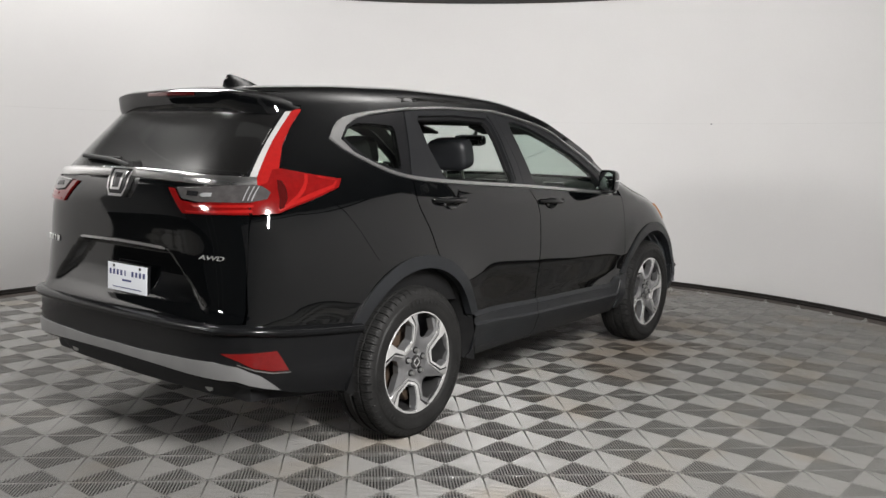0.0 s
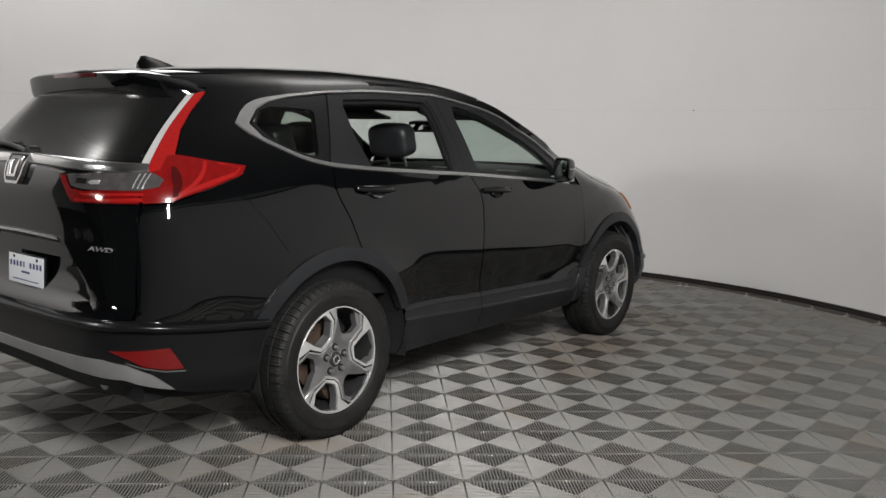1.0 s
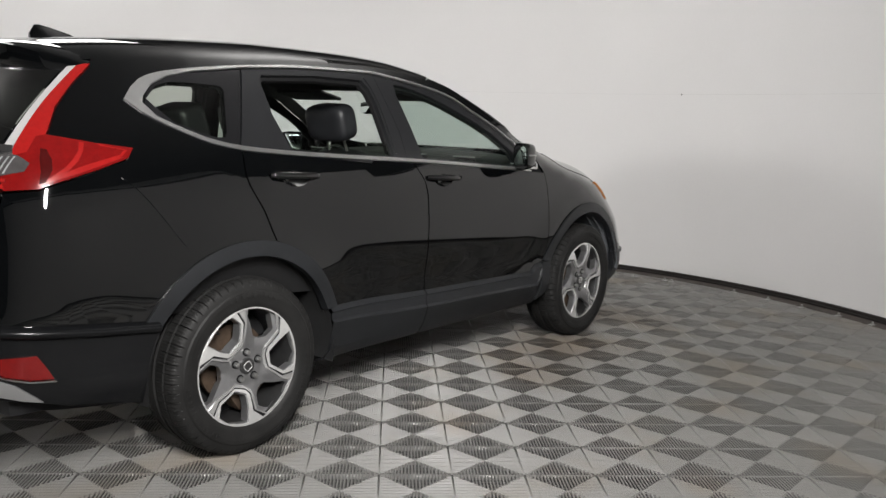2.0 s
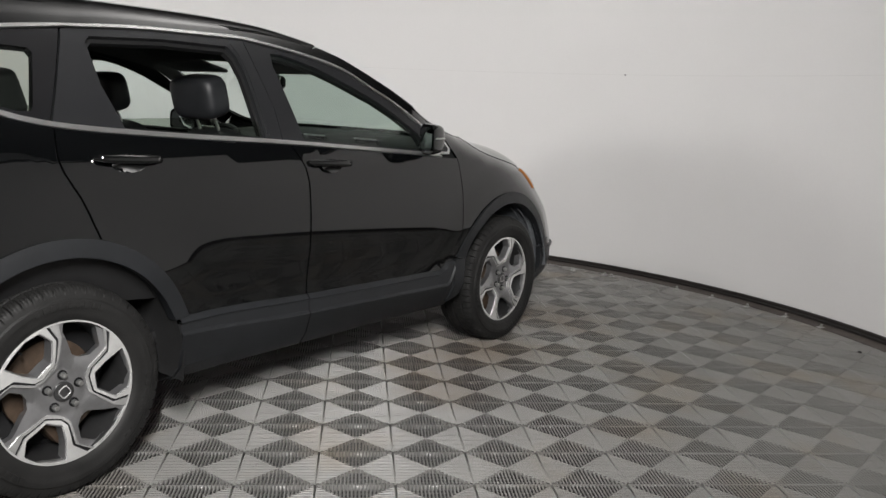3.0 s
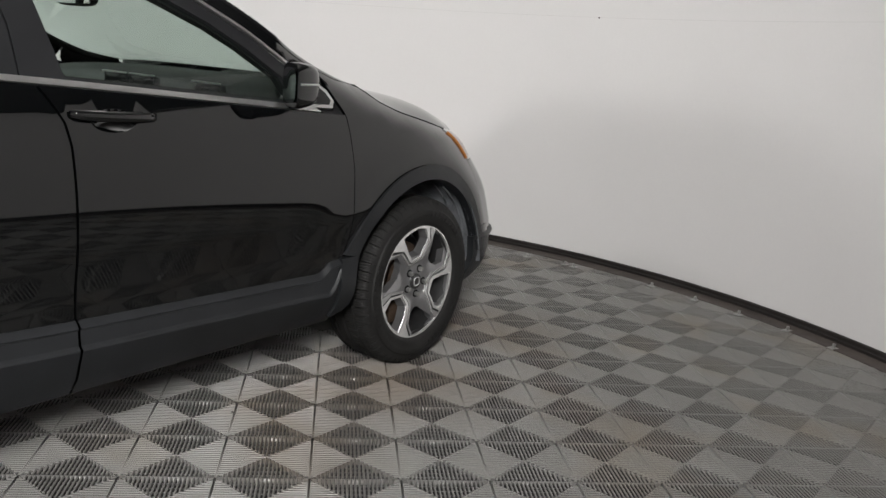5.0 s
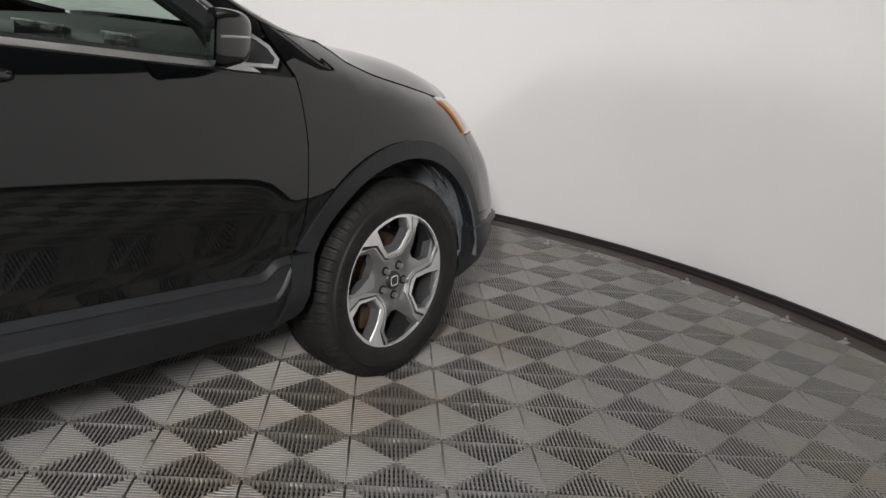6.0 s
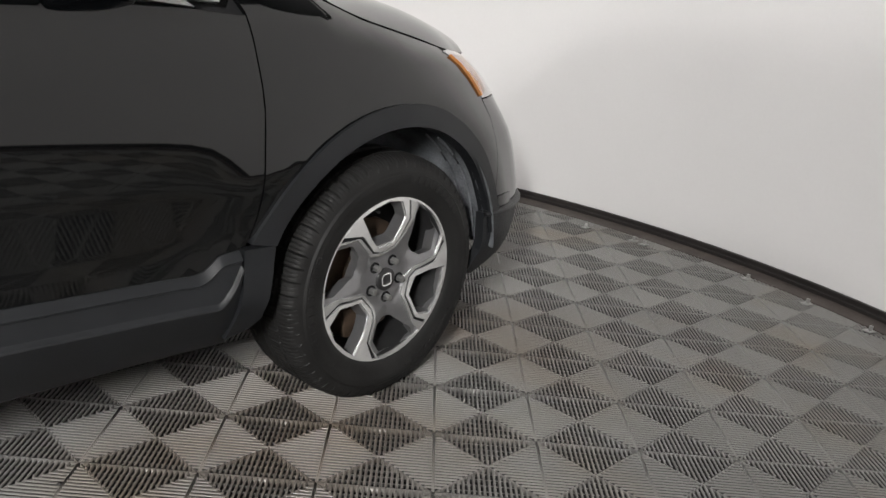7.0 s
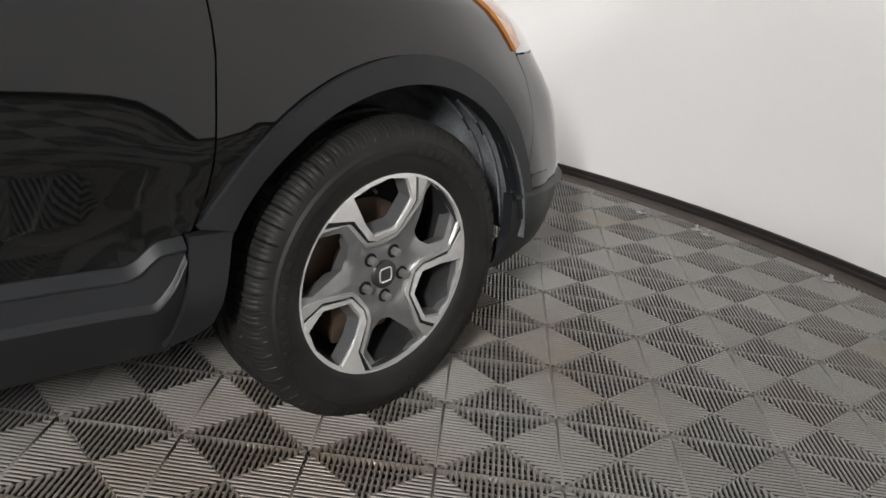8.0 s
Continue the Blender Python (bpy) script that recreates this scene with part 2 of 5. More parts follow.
def drum(radius, depth, centre=(0, 0, 0), axis="x", sides=32, bevel=0.0, top=None):
    bm = bmesh.new()
    bmesh.ops.create_cone(bm, cap_ends=True, segments=sides, radius1=radius, radius2=radius if top is None else top, depth=depth)
    if bevel:
        rim = [e for e in bm.edges if len(e.link_faces) == 2 and any(len(f.verts) > 4 for f in e.link_faces)]
        bmesh.ops.bevel(bm, geom=rim, offset=bevel, segments=2, affect="EDGES", profile=0.6)
    if axis == "x":
        bmesh.ops.rotate(bm, matrix=Matrix.Rotation(radians(90), 3, "Y"), verts=bm.verts)
    elif axis == "y":
        bmesh.ops.rotate(bm, matrix=Matrix.Rotation(radians(-90), 3, "X"), verts=bm.verts)
    bmesh.ops.translate(bm, vec=centre, verts=bm.verts)
    return bm


def rod(path, radius, sides=8):
    """A round bar along a list of points."""
    bm = bmesh.new()
    pts = [Vector(p) for p in path]
    rings = []
    for i, p in enumerate(pts):
        d = (pts[min(i + 1, len(pts) - 1)] - pts[max(i - 1, 0)]).normalized()
        a = d.orthogonal().normalized()
        c = d.cross(a)
        rings.append([bm.verts.new(p + radius * (a * math.cos(2 * math.pi * k / sides) + c * math.sin(2 * math.pi * k / sides))) for k in range(sides)])
    for r, s in zip(rings, rings[1:]):
        for k in range(sides):
            bm.faces.new((r[k], r[(k + 1) % sides], s[(k + 1) % sides], s[k]))
    bm.faces.new(rings[0][::-1])
    bm.faces.new(rings[-1])
    bmesh.ops.recalc_face_normals(bm, faces=bm.faces[:])
    return bm


def curve(*pts):
    """A smooth curve through the given points."""
    xs, ys, n = [p[0] for p in pts], [p[1] for p in pts], len(pts)
    d = [(ys[i + 1] - ys[i]) / (xs[i + 1] - xs[i]) for i in range(n - 1)]
    m = [d[0]] + [0 if d[i - 1] * d[i] <= 0 else 2 * d[i - 1] * d[i] / (d[i - 1] + d[i]) for i in range(1, n - 1)] + [d[-1]]

    def f(v):
        if v <= xs[0]:
            return ys[0] + m[0] * (v - xs[0])
        if v >= xs[-1]:
            return ys[-1] + m[-1] * (v - xs[-1])
        i = 0
        while v > xs[i + 1]:
            i += 1
        h = xs[i + 1] - xs[i]
        t = (v - xs[i]) / h
        return ys[i] * (1 + 2 * t) * (1 - t) ** 2 + m[i] * h * t * (1 - t) ** 2 + ys[i + 1] * t * t * (3 - 2 * t) + m[i + 1] * h * t * t * (t - 1)
    return f


from mathutils.geometry import delaunay_2d_cdt


def densify(outline, step):
    out = []
    for a, b in zip(outline, outline[1:] + outline[:1]):
        n = max(1, int(math.dist(a, b) / step + 0.5))
        out += [(a[0] + (b[0] - a[0]) * k / n, a[1] + (b[1] - a[1]) * k / n) for k in range(n)]
    return out


def inside(p, poly):
    hit, (px, py) = False, p
    for (ax, ay), (bx, by) in zip(poly, poly[1:] + poly[:1]):
        if (ay > py) != (by > py) and px < (bx - ax) * (py - ay) / (by - ay) + ax:
            hit = not hit
    return hit


def near_edge(p, pts, gap):
    return any((p[0] - q[0]) ** 2 + (p[1] - q[1]) ** 2 < gap * gap for q in pts)


def sheet(outline, surface, mat, lift=0.0, depth=0.012, step=0.045, flip=1, name="sheet", holes=()):
    """A panel: a flat outline filled with small triangles, laid onto surface(u, v), lifted off it along its normal, with edges of that depth.
    flip mirrors it to the car's other side."""
    edge = densify(outline, step)
    inner = [densify(h, step) for h in holes]
    us, vs = [p[0] for p in edge], [p[1] for p in edge]
    ring = [q for h in inner for q in h] + edge
    pts = list(edge)
    loops = [list(range(len(edge)))]
    for h in inner:
        loops.append(list(range(len(pts), len(pts) + len(h))))
        pts += h
    nu, nv = int((max(us) - min(us)) / step) + 1, int((max(vs) - min(vs)) / step) + 1
    for i in range(1, nu):
        for j in range(1, nv):
            p = (min(us) + i * step, min(vs) + j * step)
            if inside(p, edge) and not any(inside(p, h) for h in inner) and not near_edge(p, ring, step * 0.55):
                pts.append(p)
    edges = [(l[k], l[(k + 1) % len(l)]) for l in loops for k in range(len(l))]
    v2, _, f2, _, _, _ = delaunay_2d_cdt([Vector(p) for p in pts], edges, [], 0, 1e-6)
    v2 = [(v[0], v[1]) for v in v2]
    keep = []
    for f in f2:
        c = (sum(v2[i][0] for i in f) / len(f), sum(v2[i][1] for i in f) / len(f))
        if inside(c, edge) and not any(inside(c, h) for h in inner):
            keep.append(f)
    e = 1e-3
    verts, normals = [], []
    for u, v in v2:
        p, a, b = Vector(surface(u, v)), Vector(surface(u + e, v)), Vector(surface(u, v + e))
        n = (a - p).cross(b - p)
        n = n.normalized() if n.length > 1e-12 else Vector((1, 0, 0))
        verts.append(p + n * lift)
        normals.append(n)
    faces = []
    count = {}
    for f in keep:
        a, b, c = (verts[i] for i in f[:3])
        if (b - a).cross(c - a).dot(normals[f[0]]) < 0:
            f = f[::-1]
        faces.append(tuple(f))
        for k in range(len(f)):
            count[f[k], f[(k + 1) % len(f)]] = 1
    if depth:
        rim = [(a, b) for a, b in count if (b, a) not in count]
        for a, b in rim:
            side_n = (verts[b] - verts[a]).cross(normals[a])
            side_n = side_n.normalized() if side_n.length > 1e-9 else normals[a]
            k = len(verts)
            verts += [verts[a], verts[b], verts[b] - normals[b] * depth, verts[a] - normals[a] * depth]
            normals += [side_n] * 4
            faces.append((k + 1, k, k + 3, k + 2))
    if flip < 0:
        verts = [Vector((-v[0], v[1], v[2])) for v in verts]
        normals = [Vector((-n[0], n[1], n[2])) for n in normals]
        faces = [f[::-1] for f in faces]
    return mesh_of(name, verts, faces, mat, normals)


def arc(cy, cz, r, a0, a1, n=18):
    return [(cy + r * math.cos(radians(a0 + (a1 - a0) * k / n)), cz + r * math.sin(radians(a0 + (a1 - a0) * k / n))) for k in range(n + 1)]


def along(f, a, b, n=16):
    return [(a + (b - a) * k / n, f(a + (b - a) * k / n)) for k in range(n + 1)]


# ---- the booth ----
def wall_line(offset=0.0, n=72):
    """The booth's inner face in plan: straight, round the front, straight again."""
    r = CR + offset
    pts = [(CX - r, -3.3), (CX - r, -1.0)]
    pts += [(CX - r * math.cos(math.pi * k / n), CY + r * math.sin(math.pi * k / n)) for k in range(n + 1)]
    return pts + [(CX + r, -1.0), (CX + r, -7.4)]


def ribbon(profile, n=72, closed=True):
    """Sweeps a profile of (distance into the wall, height) along the wall's line."""
    verts, faces, m = [], [], len(profile)
    lines = [wall_line(o, n) for o, _ in profile]
    for k in range(len(lines[0])):
        verts += [(lines[i][k][0], lines[i][k][1], profile[i][1]) for i in range(m)]
    for k in range(len(lines[0]) - 1):
        for i in range(m if closed else m - 1):
            a, b = k * m + i, k * m + (i + 1) % m
            faces.append((a, b, b + m, a + m))
    if closed:
        faces += [tuple(range(m))[::-1], tuple(range(len(verts) - m, len(verts)))]
    return verts, faces


def sharp(me, angle=38):
    me.shade_smooth()
    me.set_sharp_from_angle(angle=radians(angle))
    return me


wall = tagged(new("wall_curved", sharp(mesh_of("wall_curved", *ribbon([(0, 0.0), (0, WALL_TOP), (0.12, WALL_TOP), (0.12, 0.0)]), WALL))),
              "smooth white curved booth wall round the car", "wall", kind="structure")
roof = tagged(part("ceiling", block((14, 16, 0.1), (0, -0.5, ROOM + 0.05)), CEILING_PAINT, None), "mid grey hall ceiling above the booth", "ceiling", kind="structure")
# All out of view; the rear wall is added dark for the tail's reflections
for name, size, where in (("wall_hall_left", (0.1, 16, ROOM), (-7.05, -.5, ROOM / 2)), ("wall_hall_right", (0.1, 16, ROOM), (7.05, -.5, ROOM / 2)),
                          ("wall_hall_front", (14, 0.1, ROOM), (0, 7.55, ROOM / 2)), ("wall_hall_rear", (14, 0.1, ROOM), (0, -8.55, ROOM / 2))):
    tagged(part(name, block(size, where), CEILING if name == "wall_hall_rear" else HALL, None), "unseen dark wall added behind the booth to darken tail reflections" if name == "wall_hall_rear" else "plain light hall wall outside the booth", "wall", kind="structure")
cap = tagged(new("wall_cap", sharp(mesh_of("wall_cap", *ribbon([(-.01, WALL_TOP - .03), (-.01, WALL_TOP + .02), (.13, WALL_TOP + .02), (.13, WALL_TOP - .03)]), BASE), 30)),
             "dark brown strip along the wall's top edge", "trim", kind="structure")
base = tagged(new("baseboard", sharp(mesh_of("baseboard", *ribbon([(-0.020, 0.0), (-0.021, 0.020), (-0.012, 0.024), (-0.013, 0.044), (-0.006, 0.048), (-0.002, 0.048), (-0.002, 0.0)]), BASE), 30)),
              "black rubber strip along the foot of the wall", "baseboard", kind="structure")
lip = tagged(new("floor_edge_trim", sharp(mesh_of("floor_edge_trim", *ribbon([(-0.13, -0.012), (-0.127, 0.003), (-0.021, 0.005), (-0.021, -0.012)]), EDGE), 30)),
             "flat brownish edge strip between tiles and wall", "trim", kind="structure")
tagged(part("ground", block((14, 16, 0.2), (0, -.5, -0.1185)), SUBFLOOR, None), "near-black floor under the tiles", "floor", kind="structure")
mark = tagged(part("wall_mark", drum(.006, .006, (.41, CY + math.sqrt(CR ** 2 - (.41 - CX) ** 2) - .002, 1.627), "y", 10, .001), BASE, None), "tiny dark screw mark in the white wall", "screw mark")
seam = tagged(new("trim", sharp(mesh_of("trim", *ribbon([(-.0006, 1.6285), (-.0006, 1.6305), (.0, 1.6305), (.0, 1.6285)]), SEAM), 30)), "faint joint line across the white wall", "joint", kind="structure")
rear_lamp = tagged(new("light_panel"), "upright white light panel on two stands behind the booth", "light panel")
part("housing", block((1.3, .08, .8), (REAR_PANEL[0], REAR_PANEL[1], REAR_PANEL[2]), .01), BASE, rear_lamp)
for sx in (-.5, .5):
    part("stand", rod([(REAR_PANEL[0] + sx, REAR_PANEL[1] - .05, -.018), (REAR_PANEL[0] + sx, REAR_PANEL[1] - .05, REAR_PANEL[2] + .3)], .02, 10), STEEL, rear_lamp)
for where, target, _, _ in ADDED_KEY_LAMPS:
    bracket = tagged(new("wall_lamp"), "unseen upright strip lamp added on the wall as key light", "wall lamp", "wall lamps")
    aim = (Vector(target) - Vector(where)).normalized()
    head = block((.14, 1.26, .08), (0, 0, 0), .01)
    bmesh.ops.transform(head, matrix=Matrix.Translation(Vector(where) - aim * .06) @ aim.to_track_quat("Z", "Y").to_matrix().to_4x4(), verts=head.verts)
    part("lamp_head", head, BASE, bracket)
    wall_x = CX + math.copysign(CR + .01, where[0])
    part("lamp_arm", rod([Vector(where) - aim * .1, (wall_x, where[1], where[2])], .02, 10), STEEL, bracket)
box = tagged(new("softbox"), "large unseen softbox added under the hall ceiling to brighten the right wall", "softbox")
part("housing", block((2.5, 2.1, .18), (SOFTBOX[0], SOFTBOX[1], SOFTBOX[2] + .05), .02), BASE, box)
for sx in (-1, 1):
    part("rod", rod([(SOFTBOX[0] + sx, SOFTBOX[1], SOFTBOX[2] + .1), (SOFTBOX[0] + sx, SOFTBOX[1], ROOM)], .01, 8), STEEL, box)
for lx, ly, wide, deep in LAMPS:
    lamp = tagged(new("ceiling_light"), "unseen square light panel added at rear left", "ceiling light")
    lamp.location = (lx, ly, LAMP_Z)
    part("housing", block((wide + .08, deep + .08, 0.05), (0, 0, 0.03), 0.006), STEEL, lamp)
    part("diffuser", block((wide + .01, deep + .01, 0.012), (0, 0, -0.004)), EMIT, lamp)
    for sx in (-1, 1):
        part("rod", rod([(sx * wide * .45, 0, .05), (sx * wide * .45, 0, ROOM - LAMP_Z)], .008, 8), STEEL, lamp)


up = tagged(new("uplight"), "unseen square uplight added under the ceiling for soft fill", "uplight")
up.location = UPLIGHT
part("housing", block((.88, .88, 0.06), (0, 0, 0), 0.006), STEEL, up)
part("diffuser", block((.80, .80, 0.012), (0, 0, .034)), EMIT, up)
for sx in (-1, 1):
    part("rod", rod([(sx * .42, 0, .02), (sx * .42, 0, ROOM - UPLIGHT[2])], .008, 8), STEEL, up)


# ---- the car's shape ----
half_width = curve((.20, .80), (.30, .868), (.42, .894), (.50, .8885), (.56, .8890), (.62, .8945), (.72, .9085), (.84, .913), (.95, .9115), (1.0, .9095), (1.06, .9025), (1.12, .889),
                   (1.18, .872), (1.30, .822), (1.45, .748), (1.56, .685), (1.62, .64))
rear_end = curve((.25, -.90), (.36, -.97), (.5, -1.0), (.64, -.995), (.72, -.96), (.9, -.955), (1.1, -.965), (1.2, -.945), (1.27, -.895), (1.5, -.69), (1.6, -.60))
front_end = curve((.2, 3.42), (.3, 3.5), (.5, 3.55), (.7, 3.55), (.85, 3.48), (.95, 3.40), (1.05, 3.27), (1.3, 3.2))
shoulder = curve((1.9, 1.16), (2.2, 1.09), (2.6, .99), (3.0, .92), (3.3, .86))
nose_power = curve((.0, 6.0), (.5, 6.0), (.62, 5.2), (.75, 4.1), (.88, 3.5), (1.0, 3.2), (1.2, 3.0), (1.3, 3.0), (2.0, 3.0))
belt = curve((-.40, 1.403), (-.348, 1.356), (-.24, 1.30), (-.094, 1.245), (.035, 1.221), (.17, 1.207), (.48, 1.185), (1.0, 1.155), (1.8, 1.096), (2.15, 1.07))
win_top = curve((-.40, 1.405), (-.332, 1.473), (-.248, 1.506), (-.083, 1.533), (.184, 1.56), (.52, 1.578), (.908, 1.58), (1.03, 1.568), (1.33, 1.52), (1.48, 1.48),
                (1.62, 1.41), (1.77, 1.335), (1.90, 1.252), (2.03, 1.165))
rail = curve((-.65, 1.525), (-.4, 1.55), (0, 1.575), (.2, 1.586), (.5, 1.60), (.9, 1.602), (1.03, 1.600), (1.33, 1.560), (1.48, 1.522), (1.62, 1.458), (1.77, 1.382),
             (1.9, 1.305), (2.05, 1.232), (2.20, 1.186), (2.36, 1.164), (2.5, 1.13))
ridge = curve((-.75, 1.605), (-.4, 1.644), (0, 1.673), (.4, 1.687), (.8, 1.684), (1.1, 1.668), (1.3, 1.635), (1.5, 1.575), (1.8, 1.455), (2.1, 1.315), (2.4, 1.17), (2.5, 1.13))
sill_top = curve((.40, .535), (.74, .528), (1.08, .513), (1.5, .502), (2.05, .490))
MID_R, MID_F = 1.2, 1.8
RW, FW = (0.0, 0.36), (2.66, 0.36)


def rear_power(z):
    return 8.0 if z < .7 else max(5.5, 8.0 - (z - .7) * 5)


crease = curve((-.2, 1.125), (.48, 1.104), (1.04, 1.088), (1.495, 1.066), (1.9, 1.052), (2.10, 1.058), (2.34, 1.052), (2.48, 1.030), (2.73, .992), (2.96, .940), (3.2, .87))


def bulge(y, z):
    out = 0.0
    low = min(1, max(0, (z - .2) / .2))
    out += .03 * math.exp(-((math.hypot(y - RW[0], z - RW[1]) - .42) / .16) ** 2) * low
    if z > crease(y):
        out -= .17 * min(z - crease(y), .07) * min(1, max(0, (y + .1) / .3)) * min(1, max(0, (3.05 - y) / .4))
    r = math.hypot(y - FW[0], z - FW[1])
    flare = .017 + .013 * min(1, max(0, (y - 2.42) / .3))
    out += flare * (1 if r < .52 else math.exp(-((r - .52) / .11) ** 2)) * low
    return out


def roll(y, z):
    zs = shoulder(y)
    return 7 * (z - zs) ** 2 * min(1, (y - 1.9) / .4) if y > 1.9 and z > zs else 0.0


KR, KF, XR = -0.80, 3.15, 0.80


def body(u, z):
    """The car's skin. Along its right side u is y; past KR it runs round the rear to the middle at KR - XR, and past KF round the nose to KF + XR."""
    if u < KR - XR:
        q = body(2 * (KR - XR) - u, z)
        return (-q[0], q[1], q[2])
    if u > KF + XR:
        q = body(2 * (KF + XR) - u, z)
        return (-q[0], q[1], q[2])
    w = half_width(z)
    if u < 1.2:
        n, end, mid = rear_power(z), rear_end(z), MID_R
        yk, xk = mid - (mid - end) * 2 ** (-1 / n), w * 2 ** (-1 / n)
        if u >= KR:
            s = min(1, (u - KR) / 1.1)
            y = u + (yk - KR) * (1 - s * s * (3 - 2 * s))
            r = min(1, max(0, (mid - y) / (mid - end)))
            return (w * max(0, 1 - r ** n) ** (1 / n) + bulge(y, z), y, z)
        k = (KR - u) / XR
        xx = xk * (1 - k)
        y = mid - (mid - end) * max(0, 1 - (xx / w) ** n) ** (1 / n)
        return (xx + bulge(y, z) * (1 - k), y, z)
    if u > MID_F:
        n, end, mid = nose_power(z), front_end(z), MID_F
        yk, xk = mid + (end - mid) * 2 ** (-1 / n), w * 2 ** (-1 / n)
        if u <= KF:
            s = min(1, (KF - u) / 1.2)
            y = u + (yk - KF) * (1 - s * s * (3 - 2 * s))
            r = min(1, max(0, (y - mid) / (end - mid)))
            return (w * max(0, 1 - r ** n) ** (1 / n) + bulge(y, z) - roll(y, z), y, z)
        k = (u - KF) / XR
        xx = xk * (1 - k)
        y = mid + (end - mid) * max(0, 1 - (xx / w) ** n) ** (1 / n)
        return (xx + (bulge(y, z) - roll(y, z)) * (1 - k), y, z)
    return (w + bulge(u, z), u, z)


def u_of(c, z):
    """u of a point of the side at y = c; below -5 of a point of the rear at x = c + 10; above 5 of one of the nose at x = 10 - c."""
    if c < -5:
        n = rear_power(z)
        return KR - XR * (1 - (c + 10) / (half_width(z) * 2 ** (-1 / n)))
    if c > 5:
        n = nose_power(z)
        return KF + XR * (1 - (10 - c) / (half_width(z) * 2 ** (-1 / n)))
    lo, hi = KR - 0.4, KF + 0.4
    for _ in range(40):
        mid = (lo + hi) / 2
        if body(mid, z)[1] < c:
            lo = mid
        else:
            hi = mid
    return lo


def skin(outline, mat, lift=0.0, depth=0.012, step=0.045, flip=1, name="panel", holes=(), dense=0.03):
    """A panel of the car's skin from an outline in true y (or rear and nose x) and z."""
    def laid(loop):
        out = []
        for a, b in zip(loop, loop[1:] + loop[:1]):
            if abs(a[0] - b[0]) < 3:
                n = max(1, int(math.dist(a, b) / dense + .5))
                out += [(u_of(a[0] + (b[0] - a[0]) * k / n, a[1] + (b[1] - a[1]) * k / n), a[1] + (b[1] - a[1]) * k / n) for k in range(n)]
            else:
                out.append((u_of(*a), a[1]))
        return out
    return sheet(laid(outline), body, mat, lift, depth, step, flip, name, [laid(h) for h in holes])


def half_x(y, z):
    return body(u_of(y, z), z)[0]


def ledge_strip(path, profile, mat, flip, name):
    """A moulding that runs along the skin: path in (y, z) as for skin(), profile in (out, rise)."""
    fine = []
    for a, b in zip(path, path[1:]):
        if abs(a[0] - b[0]) < 3:
            n = max(1, int(math.dist(a, b) / .04))
            fine += [(u_of(a[0] + (b[0] - a[0]) * k / n, a[1] + (b[1] - a[1]) * k / n), a[1] + (b[1] - a[1]) * k / n) for k in range(n)]
        else:
            u0, u1 = u_of(*a), u_of(*b)
            n = max(1, int(abs(u1 - u0) / .02))
            fine += [(u0 + (u1 - u0) * k / n, a[1] + (b[1] - a[1]) * k / n) for k in range(n)]
    fine.append((u_of(*path[-1]), path[-1][1]))
    vs, fs, m = [], [], len(profile)
    for u, z in fine:
        a, b = Vector(body(u - .004, z)), Vector(body(u + .004, z))
        t = (b - a).normalized()
        n = Vector((t.y, -t.x, 0)).normalized()
        for out, rise in profile:
            p = Vector(body(u, z)) + n * out
            vs.append((flip * p.x, p.y, z + rise))
    for k in range(len(fine) - 1):
        for i in range(m - 1):
            q = (k * m + i, k * m + i + 1, (k + 1) * m + i + 1, (k + 1) * m + i)
            fs.append(q if flip > 0 else q[::-1])
    return sharp(mesh_of(name, vs, fs, mat), 60)


def crown(y, v):
    """The roof and windscreen: from the side rail (v = 0) to the middle (v = 1)."""
    zr, zc = rail(y), max(ridge(y), rail(y) + 0.004)
    xr = half_x(y, zr)
    slope = Vector((half_x(y, zr + .01) - xr, 0.01)).normalized()
    lean = min(0.10, (zc - zr) * 1.0)
    a, b = (xr, zr), (xr + slope.x * lean, zr + slope.y * lean)
    c, d = (xr * 0.70, zc), (0.0, zc)
    s = 1 - v
    return (s ** 3 * a[0] + 3 * s * s * v * b[0] + 3 * s * v * v * c[0] + v ** 3 * d[0], y,
            s ** 3 * a[1] + 3 * s * s * v * b[1] + 3 * s * v * v * c[1] + v ** 3 * d[1])


def crown_full(y, v):
    """The same across the whole car, v from -1 (right rail) over 0 (middle) to 1 (left rail)."""
    q = crown(y, 1 - abs(v))
    return (q[0] if v <= 0 else -q[0], q[1], q[2])


# ---- the car ----
car = tagged(new("car"), "black five-door sport utility car with silver alloy wheels", "car")
GAP = 0.004


def seam_front(z):
    return curve((.28, 2.146), (.42, 2.15), (.53, 2.163), (.60, 2.19), (.70, 2.203), (.85, 2.203), (1.0, 2.175), (1.09, 2.15))(z)


def seam_mid(z):
    return curve((.28, 1.108), (.8, 1.106), (1.0, 1.095), (1.06, 1.08), (1.12, 1.045), (1.16, 1.02))(z)


def seam_rear(z):
    return curve((.53, .455), (.70, .345), (.79, .185), (.80, .165), (.98, .085), (1.13, .018), (1.225, .03))(z)


HANDLES = ((1.095, 1.355, 1.080, 1.070), (.135, .395, 1.122, 1.112))


def cup_at(y0, y1, z0, z1):
    return [((y0 + y1) / 2 + .070 * math.cos(a * math.pi / 10), (z0 + z1) / 2 - .014 + .032 * math.sin(a * math.pi / 10)) for a in range(20)]


def line(f, a, b, n=10):
    """Points of a seam given as y over z."""
    return [(f(a + (b - a) * k / n), a + (b - a) * k / n) for k in range(n + 1)]


def shift(pts, dy, dz=0.0):
    return [(p[0] + dy, p[1] + dz) for p in pts]


